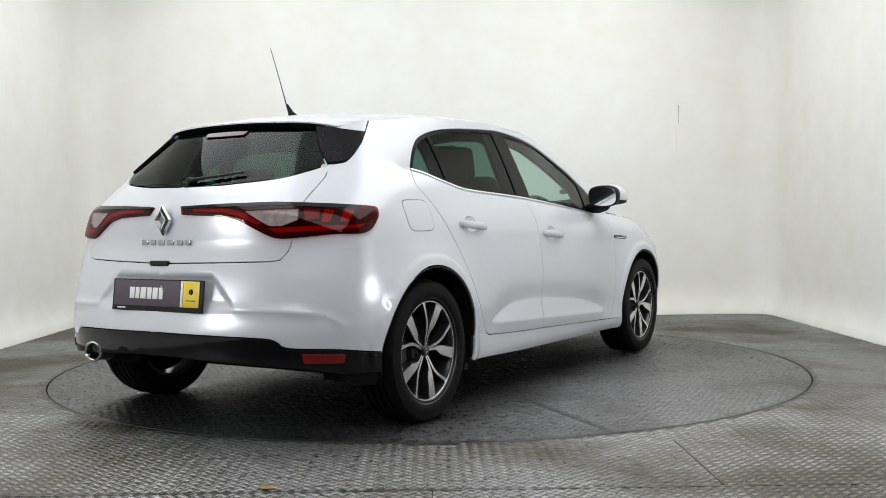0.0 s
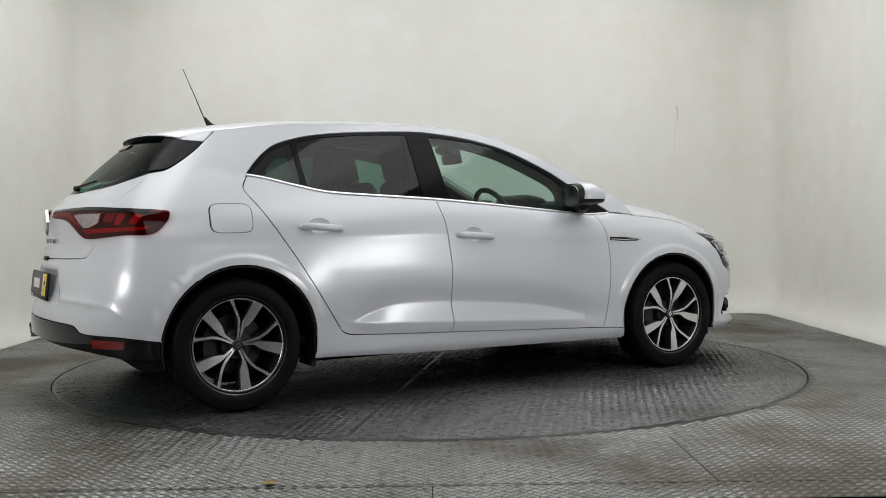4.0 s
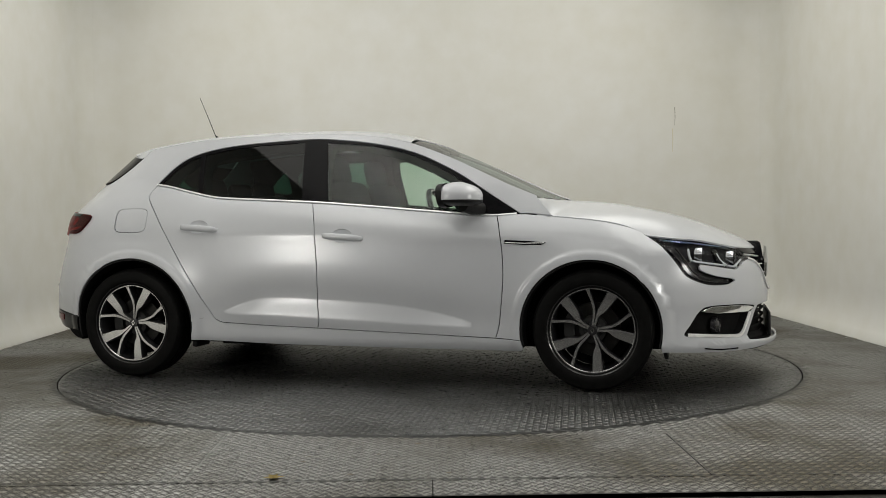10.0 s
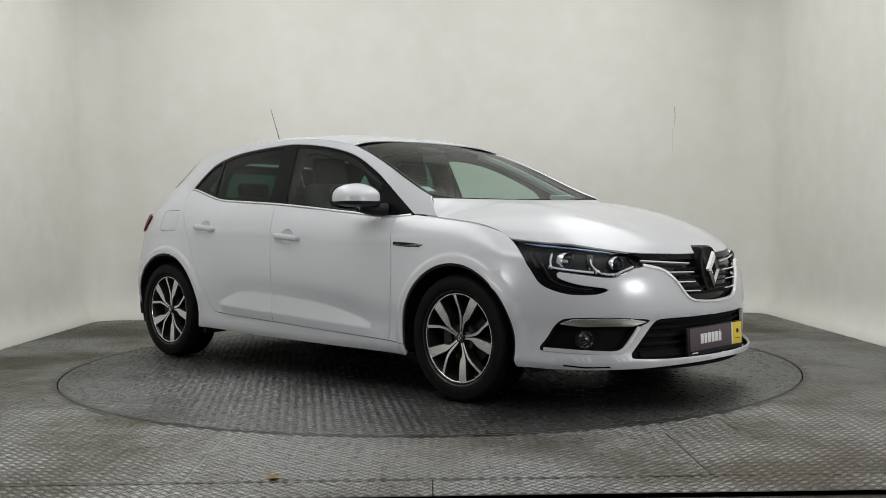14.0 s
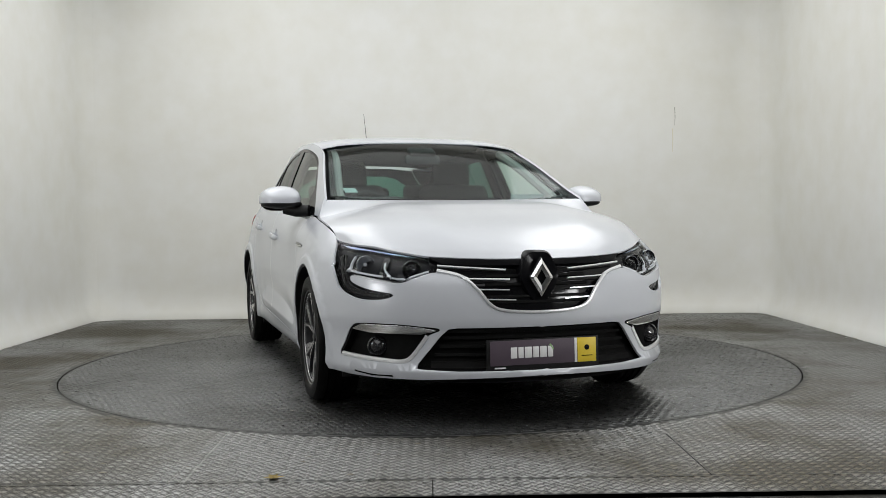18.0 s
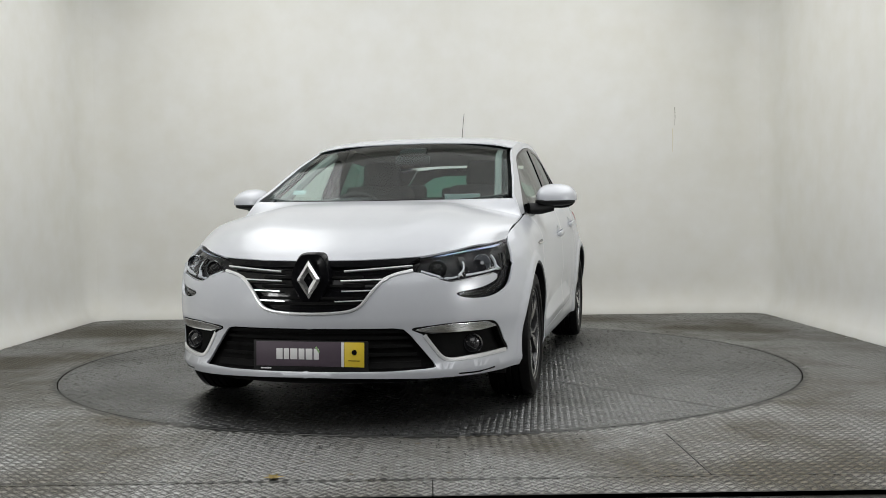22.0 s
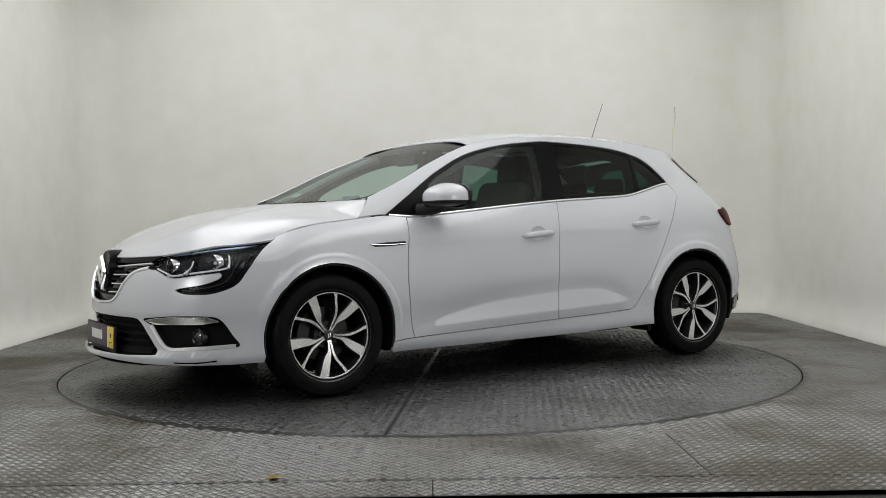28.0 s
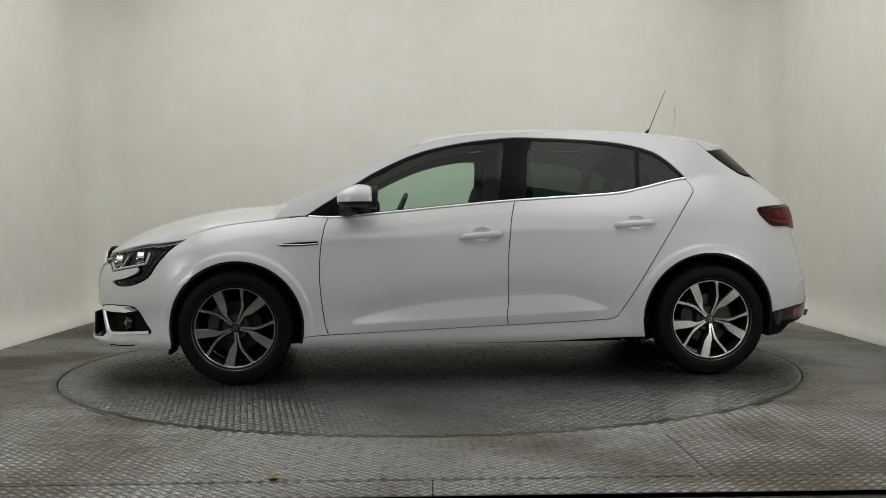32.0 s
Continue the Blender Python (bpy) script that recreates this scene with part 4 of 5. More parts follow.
    body_panel("lens_edge", [(-1.56, 0.949), (-1.75, 0.956), (-2.013, 0.964), (-2.3, 0.959), (-2.50, 0.952), (-2.495, 0.944), (-2.3, 0.948), (-2.013, 0.951), (-1.75, 0.942), (-1.60, 0.936)], GLOSS_BLACK, lamp, side, off=0.0132, depth=0.002, gap=0, label="black upper edge of the lens")
    body_panel("lens", clear, LENS, lamp, side, off=0.0125, depth=0, gap=-0.001, grid=0.03, label="clear gloss lens")
    body_panel("rear_reflector", [(-1.866, 0.364), (-1.643, 0.356), (-1.655, 0.322), (-1.854, 0.326)], RED_BRIGHT, car, side, off=0.0065, depth=0.006, gap=0, label="red bumper reflector")
    wheel_arch_trim(side)
    # head lamp: dark box, guides, projectors, clear lens
    HL = HL_TOP + [(2.242, 0.669)] + HL_BOTTOM[1:] + HL_SIDE[1:-1]
    hl = body_panel("headlamp", HL, LAMP_DARK, car, side, off=-0.035, depth=0.0, gap=-0.004, grid=0.03, label="clear glass headlamp with C-shaped light guide")
    body_panel("lens", HL, LENS, hl, side, off=-0.002, depth=0.0, gap=0.0015, grid=0.02)
    bead("trim_ring", HL_BOTTOM[4:37], 0.009, -0.012, LAMP_SILVER, hl, side)
    for q, z, r, bright in ((2.110, 0.690, 0.040, False), (1.850, 0.712, 0.040, True)):
        c, n = on_body(q, z, side, -0.030)
        f = Vector((1, 0.12 * side, 0)).normalized()
        m = Matrix.Translation(c) @ f.to_track_quat("Y", "Z").to_matrix().to_4x4()
        part("projector_ring", lathe_bm([(r, -0.02), (r * 1.06, 0.010), (r * 1.0, 0.018), (r * 0.90, 0.014), (r * 0.82, -0.01)], 28, m), LAMP_SILVER, hl)
        if bright:
            part("reflector_bowl", lathe_bm([(r * 0.88, 0.006), (r * 0.6, -0.006), (r * 0.2, -0.014), (0.0005, -0.014)], 24, m), LAMP_SILVER, hl)
            part("bulb", lathe_bm([(0.009, -0.014), (0.008, 0.008), (0.0005, 0.012)], 14, m), DRL, hl)
        else:
            part("projector", lathe_bm([(r * 0.86, -0.002), (r * 0.7, 0.014), (r * 0.4, 0.024), (0.0005, 0.028)], 24, m), GLOSS_BLACK, hl)
    bead("light_guide", spline([(1.778, 0.742), (1.772, 0.700), (1.785, 0.676), (1.86, 0.664), (1.99, 0.650)]), 0.010, -0.014, DRL, hl, side)
    bead("light_guide", spline([(1.975, 0.715), (1.985, 0.680), (2.02, 0.652), (2.08, 0.640), (2.15, 0.660), (2.20, 0.676)]), 0.009, -0.014, DRL, hl, side)
    bead("light_guide", spline([(1.97, 0.572), (1.90, 0.577), (1.81, 0.597), (1.765, 0.625), (1.74, 0.68), (1.70, 0.75)]), 0.005, -0.016, CALIPER, hl, side)
    bead("light_guide", spline([(2.02, 0.562), (1.91, 0.566), (1.80, 0.585), (1.74, 0.618), (1.71, 0.68), (1.66, 0.75)]), 0.022, -0.022, GLOSS_BLACK, hl, side)
    body_panel("coated_edge", [(1.62, 0.790), (1.75, 0.780), (2.00, 0.752), (2.12, 0.735), (2.02, 0.745), (1.85, 0.766), (1.72, 0.774)], COATING, hl, side, off=-0.011, depth=0.004, gap=0)
    body_panel("divider", [(1.985, 0.735), (1.955, 0.737), (1.965, 0.655), (1.995, 0.648)], GLOSS_BLACK, hl, side, off=-0.016, depth=0.02, gap=0)
    # fog lamp bay
    fog = body_panel("fog_lamp", FOG, LINER, car, side, off=-0.045, depth=0, gap=-0.01, grid=0.03, label="black fog lamp bay with chrome trim")
    body_panel("bay_wall", FOG, LINER, fog, side, holes=[[(c[0] * 0.97 + 1.97 * 0.03, c[1] * 0.94 + 0.355 * 0.06) for c in FOG]], off=-0.004, depth=0.045, gap=-0.003, grid=0.03)
    body_panel("running_light", [(2.235, 0.412), (2.16, 0.424), (2.05, 0.432), (1.86, 0.432), (1.80, 0.412), (1.90, 0.400), (2.05, 0.398), (2.16, 0.396)], CHROME, fog, side, off=0.002, depth=0.02, gap=-0.0015, grid=0.02)
    bead("chrome_trim", spline([(2.195, 0.390), (2.150, 0.335), (2.105, 0.288), (2.060, 0.274), (1.98, 0.277), (1.86, 0.284), (1.715, 0.293)]), 0.019, 0.004, TRIM, fog, side)
    c, n = on_body(1.92, 0.335, side, -0.03)
    m = Matrix.Translation(c) @ Vector((1, 0.25 * side, 0)).to_track_quat("Y", "Z").to_matrix().to_4x4()
    part("fog_lens", lathe_bm([(0.046, -0.02), (0.046, 0.006), (0.040, 0.012), (0.034, 0.004), (0.02, 0.014), (0.0005, 0.018)], 24, m), SMOKE_LENS, fog)
    part("bulb", lathe_bm([(0.0005, -0.004), (0.012, 0.004), (0.009, 0.019), (0.0005, 0.022)], 14, m), SMOKE_LENS, fog)
    bead("lip_slot", [(1.78, 0.222), (1.88, 0.212), (2.0, 0.213)], 0.008, 0.003, GLOSS_BLACK, car, side)


for side in (1, -1):
    flank(side)

for side in (1, -1):
    part("air_flap", box_bm(0.02, 0.20, 0.06, pose(1.700, side * 0.69, 0.195, 0, -12, 0), 0.004), PLASTIC, car, "small black air deflector")
    part("mud_flap", box_bm(0.03, 0.16, 0.09, pose(-0.945, side * 0.765, 0.225, 0, 10, 0), 0.006), PLASTIC, car)

# grille with chrome slats and diamond badge
GRILLE = [(2.183, 0.731), (2.354, 0.722), (QF, 0.712)] + GR_LOW[::-1]
grille = body_panel("grille", GRILLE, GLOSS_BLACK, car, whole=True, off=-0.03, depth=0, gap=-0.01, grid=0.03, label="gloss black grille with chrome slats")
body_panel("grille_top_trim", [(2.170, 0.738), (2.354, 0.729), (QF, 0.722), (QF, 0.695), (2.40, 0.698), (2.25, 0.706)], BLACK_TRIM, grille, whole=True, off=-0.006, depth=0.02, gap=0)
for side in (1, -1):
    bead("chrome_edge", [(q, z + 0.004) for q, z in GR_LOW], 0.013, 0.008, TRIM, grille, side)
    for a, b, za, zb in ((2.235, 2.545, 0.697, 0.676), (2.37, 2.56, 0.640, 0.634), (2.41, 2.555, 0.592, 0.588), (2.452, 2.58, 0.548, 0.543)):
        bead("slat", [(a + (b - a) * i / 10, za + (zb - za) * i / 10) for i in range(11)], 0.006, -0.003, TRIM, grille, side, "chrome slat")
for zz in (0.535, 0.560, 0.615, 0.655):
    for side in (1, -1):
        bead("slat", [(2.46, zz), (2.57, zz), (QF, zz)], 0.014, -0.018, LINER, grille, side)
body_panel("intake", INTAKE, LINER, car, whole=True, off=-0.05, depth=0, gap=-0.02, grid=0.05, label="black lower air intake")
for zz in (0.268, 0.305, 0.342, 0.378, 0.405):
    for side in (1, -1):
        bead("intake_slat", [(2.19 + (zz - 0.25) * 0.55, zz), (2.4, zz), (QF, zz)], 0.014, -0.02, LINER, car, side)


def diamond(name, cx, cz, half_w, half_h, ring, depth, forward, parent):
    """Rhombus ring badge with a bevelled face."""
    bm = bmesh.new()
    loops = []
    f = 1 if forward else -1
    for k, d in ((1.0, 0.0), (0.93, depth), (1.0 - ring * 0.5, depth * 1.5), (1.0 - ring, depth), (1.0 - ring, 0.0)):
        loops.append([bm.verts.new((cx + f * d, y * half_w * k, cz + z * half_h * k)) for y, z in ((0, 1), (0.22, 0.78), (1, 0.05), (1, -0.05), (0.22, -0.78), (0, -1), (-0.22, -0.78), (-1, -0.05), (-1, 0.05), (-0.22, 0.78))])
    for a, b in zip(loops, loops[1:]):
        for k in range(10):
            bm.faces.new((a[k], a[(k + 1) % 10], b[(k + 1) % 10], b[k]))
    bmesh.ops.recalc_face_normals(bm, faces=bm.faces)
    return part(name, bm, CHROME, parent, "chrome diamond badge", smooth=False)


bm = bmesh.new()
loops = []
for k, x in ((1.0, 2.12), (1.0, 2.207), (0.93, 2.221), (0.5, 2.224), (0.01, 2.224)):
    loops.append([bm.verts.new((x - max(0, z) * 0.018, y * 0.093 * k, 0.640 + z * 0.117 * k)) for y, z in spline([(0, 1), (0.45, 0.97), (0.75, 0.72), (1.0, 0.1), (0.85, -0.35), (0.4, -0.9), (0, -0.98), (-0.4, -0.9), (-0.85, -0.35), (-1.0, 0.1), (-0.75, 0.72), (-0.45, 0.97)], 3, True)])
for a, b in zip(loops, loops[1:]):
    for k in range(len(a)):
        bm.faces.new((a[k], a[(k + 1) % len(a)], b[(k + 1) % len(a)], b[k]))
bmesh.ops.recalc_face_normals(bm, faces=bm.faces)
part("badge_surround", bm, BLACK_TRIM, grille, "gloss black badge surround")
diamond("badge", 2.2255, 0.638, 0.056, 0.092, 0.62, 0.014, True, grille)
diamond("badge", -2.044, 0.902, 0.044, 0.066, 0.66, 0.012, False, tailgate)


def number_plate(name, m, parent_label, marks):
    """Dealer plate: plum panel with pale bars for its print, white line and yellow end."""
    pl = part(name, box_bm(0.012, 0.530, 0.135, m, 0.004), PLASTIC, car, parent_label)
    part("panel", box_bm(0.004, 0.500, 0.108, m @ pose(0.008, 0, 0.008), 0.0015), PLATE_GREY, pl)
    part("yellow_end", box_bm(0.004, 0.090, 0.108, m @ pose(0.0095, 0.205, 0.008), 0.0015), PLATE_YELLOW, pl)
    part("white_line", box_bm(0.004, 0.012, 0.108, m @ pose(0.010, 0.152, 0.008), 0.001), PLATE_WHITE, pl)
    x = -0.155
    for w, h, dz in marks:
        part("print_bar", box_bm(0.003, w, h, m @ pose(0.0100, x + w / 2, 0.008 + dz), 0.001), PLATE_WHITE, pl)
        x += w + 0.006
    part("print_bar", box_bm(0.003, 0.008, 0.03, m @ pose(0.0102, 0.037, 0.028, 35), 0.001), GREEN_PRINT, pl)
    part("print_bar", box_bm(0.003, 0.052, 0.003, m @ pose(0.0115, 0.205, -0.018), 0.0005), GLOSS_BLACK, pl)
    part("print_bar", lathe_bm([(0.012, 0), (0.011, 0.002), (0.0005, 0.0025)], 16, m @ pose(0.0115, 0.205, 0.018, 0, 0, -90)), GLOSS_BLACK, pl)
    part("print_bar", box_bm(0.002, 0.05, 0.006, m @ pose(0.0075, -0.205, -0.056), 0.0005), PLATE_WHITE, pl)
    return pl


MARKS = [(0.029, 0.048, 0), (0.024, 0.048, 0), (0.033, 0.048, 0), (0.027, 0.048, 0), (0.031, 0.048, 0), (0.024, 0.048, 0)]
number_plate("front_plate", pose(2.240, 0.004, 0.304, 0, -2, 0), "plum and yellow dealer plate on the intake", MARKS)
number_plate("rear_plate", pose(-2.087, 0.0, 0.587, 0, -7, 180), "plum and yellow dealer plate", MARKS)
x = 0.148
for w in (0.046, 0.036, 0.044, 0.046, 0.042, 0.036):
    part("badge_bar", box_bm(0.004, w * 0.80, 0.022, pose(-2.0335, x - w / 2, 0.808), 0.0012), BADGE_METAL, tailgate)
    x -= w + 0.009

# cabin
part("dashboard", box_bm(0.42, 1.36, 0.22, pose(0.78, 0, 0.86, 0, 8, 0), 0.06, 3), DASH, car, "dark grey dashboard")
part("dash_cowl", box_bm(0.36, 1.30, 0.05, pose(0.92, 0, 0.965, 0, 4, 0), 0.02, 2), DASH, car)
part("binnacle", box_bm(0.16, 0.34, 0.09, pose(0.60, -0.36, 0.985, 0, 10, 0), 0.03, 3), DASH, car)
sw = part("steering_wheel", lathe_bm([(0.185 + 0.016 * math.cos(a), 0.016 * math.sin(a)) for a in [2 * math.pi * k / 10 for k in range(11)]], 40, pose(0.42, -0.36, 0.90, 0, 0, -90) @ pose(0, 0, 0, 25)), DASH, car, "black steering wheel")
part("wheel_hub", box_bm(0.05, 0.32, 0.10, pose(0.44, -0.36, 0.90, 0, 25, 0), 0.02, 2), DASH, sw)


def seat(x, y):
    st = part("seat_cushion", box_bm(0.50, 0.50, 0.16, pose(x, y, 0.50, 0, -6, 0), 0.06, 3), CABIN, car, "dark fabric front seat")
    part("backrest", box_bm(0.14, 0.48, 0.62, pose(x - 0.33, y, 0.83, 0, -17, 0), 0.06, 3), CABIN, st)
    part("headrest", box_bm(0.09, 0.26, 0.19, pose(x - 0.46, y, 1.20, 0, -12, 0), 0.045, 3), CABIN, st)


seat(0.22, -0.36)
seat(0.22, 0.36)
bench = part("rear_bench", box_bm(0.48, 1.22, 0.18, pose(-0.60, 0, 0.52, 0, -6, 0), 0.06, 3), CABIN, car, "dark fabric rear bench")
part("backrest", box_bm(0.14, 1.20, 0.56, pose(-0.93, 0, 0.80, 0, -20, 0), 0.06, 3), CABIN, bench)
for y in (-0.36, 0.0, 0.36):
    part("headrest", box_bm(0.08, 0.25, 0.13 if y else 0.09, pose(-1.06, y, 1.10, 0, -12, 0), 0.04, 3), CABIN, bench)
part("parcel_shelf", box_bm(0.60, 1.12, 0.03, pose(-1.42, 0, 1.02), 0.008), CABIN, car)
part("cabin_floor", box_bm(2.5, 1.45, 0.04, pose(-0.35, 0, 0.30), 0.01), CABIN, car)
patch_panel("headlining", roof, HEADLINING, car, 0.006, 0.955, 1.0, 34, 14, off=-0.016, depth=0, label="grey headlining")
part("inside_mirror", box_bm(0.03, 0.22, 0.06, pose(0.33, 0, 1.268, 0, -10, 0), 0.014, 2), DASH, car, "dark inside mirror")
part("sensor_box", box_bm(0.10, 0.17, 0.04, pose(0.30, 0, 1.318, 0, 24, 0), 0.016, 2), PLASTIC, car)
part("windscreen_sticker", box_bm(0.002, 0.075, 0.055, pose(0.83, -0.560, 1.066, 0, -62, 8), 0.0005), STICKER, car, "pale paper disc behind the windscreen")
part("dash_label", box_bm(0.035, 0.20, 0.002, pose(0.965, 0.44, 1.022, 0, -70, 0), 0.0005), STICKER, car, "pale strip lying under the windscreen")
for side in (1, -1):
    p = [Vector(mirror_y(screen(np.array(s), np.array(0.90)), side)) + Vector((-0.045, 0, -0.035)) for s in np.linspace(0.02, 1, 10)]
    part("pillar_trim", tube_bm(p, 0.026, 8), PILLAR_TRIM, car)
    bm = bmesh.new()
    box_bm(0.13, 0.04, 0.46, pose(-0.27, side * 0.675, 1.18, side * 23, 2, 0), 0.012, 2, bm)
    part("pillar_trim", bm, LINER, car)

# mirrors: white caps over black housings, the glass facing back
def rounded(bm, cx, cy, cz, rx, ry, rz, px, py, pz, side, shape):
    """A soft block, each axis with its own squareness, bent by shape(x, y, z)."""
    r = bmesh.ops.create_uvsphere(bm, u_segments=32, v_segments=18, radius=1)
    for v in r["verts"]:
        x, y, z = (math.copysign(abs(c) ** p, c) for c, p in zip(v.co, (px, py, pz)))
        x, y, z = shape(x, y, z)
        v.co = Vector((cx + rx * x, side * (cy + ry * y), cz + rz * z))
    bmesh.ops.recalc_face_normals(bm, faces=bm.faces)
    return bm


for side in (1, -1):
    mir = new("door_mirror")
    mir.parent = car
    cap = lambda x, y, z: (max(x, -0.72) - 0.10 * y, y, max(z, -0.25) * (1.0 - 0.10 * max(0, y)) - 0.30 * max(0, x) * max(0, z))
    part("mirror_cap", rounded(bmesh.new(), 0.655, 0.928, 1.018, 0.112, 0.114, 0.078, 0.8, 0.75, 0.8, side, cap), PAINT, mir, "white mirror cap")
    low = lambda x, y, z: (max(x, -0.74) - 0.10 * y, y, z * (1 - 0.25 * max(0, y)))
    part("mirror_base", rounded(bmesh.new(), 0.655, 0.920, 0.994, 0.110, 0.112, 0.026, 0.8, 0.75, 0.8, side, low), PLASTIC, mir, "black mirror underside")
    part("mirror_arm", tube_bm([(0.665, side * 0.90, 0.972), (0.700, side * 0.84, 0.955), (0.735, side * 0.775, 0.955)], 0.034, 12), PLASTIC, mir)
    m = pose(0.559, side * 0.928, 1.022, 0, -6, side * 5.6)
    oval = [(0.098 * math.copysign(abs(math.cos(a)) ** 0.72, math.cos(a)), 0.064 * math.copysign(abs(math.sin(a)) ** 0.72, math.sin(a))) for a in np.linspace(0, 2 * math.pi, 36, endpoint=False)]
    for name, k, x0, x1, material in (("mirror_back", 1.0, 0.03, -0.004, PLASTIC), ("mirror_glass", 0.90, 0.0, -0.0055, CHROME)):
        bm = bmesh.new()
        rings = [[bm.verts.new(m @ Vector((x, y * k * f, z * k * f))) for y, z in oval] for x, f in ((x0, 1.0), (x1 + 0.002, 1.0), (x1, 0.975))]
        for p, q in zip(rings, rings[1:]):
            for j in range(36):
                bm.faces.new((p[j], p[(j + 1) % 36], q[(j + 1) % 36], q[j]))
        bm.faces.new(rings[-1])
        bmesh.ops.recalc_face_normals(bm, faces=bm.faces)
        part(name, bm, material, mir)

# roof aerial, wipers, exhaust, high brake light, tailgate handle
aer = part("aerial", tube_bm([(-1.21, 0, 1.415), (-1.228, 0, 1.46), (-1.276, 0, 1.575), (-1.341, 0, 1.725)], 0.0035, 6, taper=0.5), PLASTIC, car, "black roof aerial")
part("aerial_foot", tube_bm([(-1.165, 0, 1.405), (-1.20, 0, 1.432), (-1.228, 0, 1.468)], 0.020, 8, taper=0.3), PLASTIC, aer)
blade = [on_body(QR + 0.004 + k, z, -1, 0.012)[0] for k, z in ((0.02, 1.066), (0.10, 1.074), (0.22, 1.084), (0.34, 1.096))]
wip = part("rear_wiper", tube_bm(blade, 0.008, 6, taper=0.6), PLASTIC, car, "black rear wiper")
part("wiper_pivot", lathe_bm([(0.0005, -0.02), (0.015, -0.02), (0.013, 0.006), (0.0005, 0.010)], 16, Matrix.Translation(blade[0]) @ pose(0, 0, 0, 0, 0, 90)), PLASTIC, wip)
for y0, y1 in ((0.15, -0.52), (-0.42, 0.25)):
    part("front_wiper", tube_bm([(1.10, y0 + (0.1 if y0 < 0 else -0.1), 0.992), (1.080, (y0 + y1) / 2, 1.003), (1.035, y1, 1.008)], 0.007, 6), PLASTIC, car, "black wiper blade")
body_panel("brake_light", [(QR, 1.300), (-2.38, 1.298), (-2.40, 1.280), (QR, 1.278)], RED_DARK, car, whole=True, off=0.004, depth=0.006, gap=0, label="red high brake light")
part("boot_handle", box_bm(0.03, 0.11, 0.022, pose(-2.045, 0.02, 0.720), 0.006), PLASTIC, car, "black tailgate release")
ex = part("exhaust_tip", lathe_bm([(0.034, 0.06), (0.0345, -0.022), (0.039, -0.027), (0.044, -0.022), (0.044, 0.06)], 28, pose(-2.062, 0.412, 0.327, 0, 0, -90) @ Matrix.Diagonal((1.25, 1, 1, 1))), CHROME, car, "chrome oval tailpipe")
part("pipe_inside", lathe_bm([(0.034, 0.03), (0.0005, 0.03)], 24, pose(-2.062, 0.412, 0.327, 0, 0, -90)), GAP, ex)


# wheels: tyre, rim, spokes
def spoke(kind):
    """One arm of a forked spoke in the wheel's own plane: radius along z, outward face +y."""
    bm = bmesh.new()
    rows = []
    if kind == "wide":
        knots = [(0.024, -11, 0.0050), (0.050, -8.0, 0.0056), (0.072, -6.8, 0.0070), (0.088, -8.5, 0.0110), (0.105, -11.5, 0.0185), (0.125, -13.8, 0.0225), (0.165, -16, 0.0255), (0.221, -17.5, 0.0300)]
    else:
        knots = [(0.024, 11, 0.0050), (0.050, 8.0, 0.0056), (0.075, 6.5, 0.0066), (0.100, 6.8, 0.0074), (0.131, 9.5, 0.0078), (0.170, 14.5, 0.0078), (0.200, 17.2, 0.0090), (0.221, 18.5, 0.0135)]
    k = np.array(knots)
    for u in np.linspace(0, 1, 25):
        r = 0.024 + 0.200 * u
        a, w = radians(float(lerp_s(r, k[:, 0], k[:, 1]))), float(lerp_s(r, k[:, 0], k[:, 2]))
        d = -0.010 * (1 - u) ** 2 + 0.007 * u
        c, t = (r * math.sin(a), r * math.cos(a)), (math.cos(a), -math.sin(a))
        rows.append([bm.verts.new((c[0] + t[0] * j * w, y + d, c[1] + t[1] * j * w)) for j, y in ((-1.12, -0.05), (-1, -0.003), (-0.86, 0.0), (0.86, 0.0), (1, -0.003), (1.12, -0.05))])
    for a, b in zip(rows, rows[1:]):
        for j in range(5):
            f = bm.faces.new((a[j], a[j + 1], b[j + 1], b[j]))
            f.material_index = 0 if j == 2 else 1
    bmesh.ops.recalc_face_normals(bm, faces=bm.faces)
    me = bpy.data.meshes.new("spoke")
    bm.to_mesh(me)
    bm.free()
    me.materials.append(ALLOY)
    me.materials.append(RIM_DARK)
    return me


WIDE, THIN = spoke("wide"), spoke("thin")


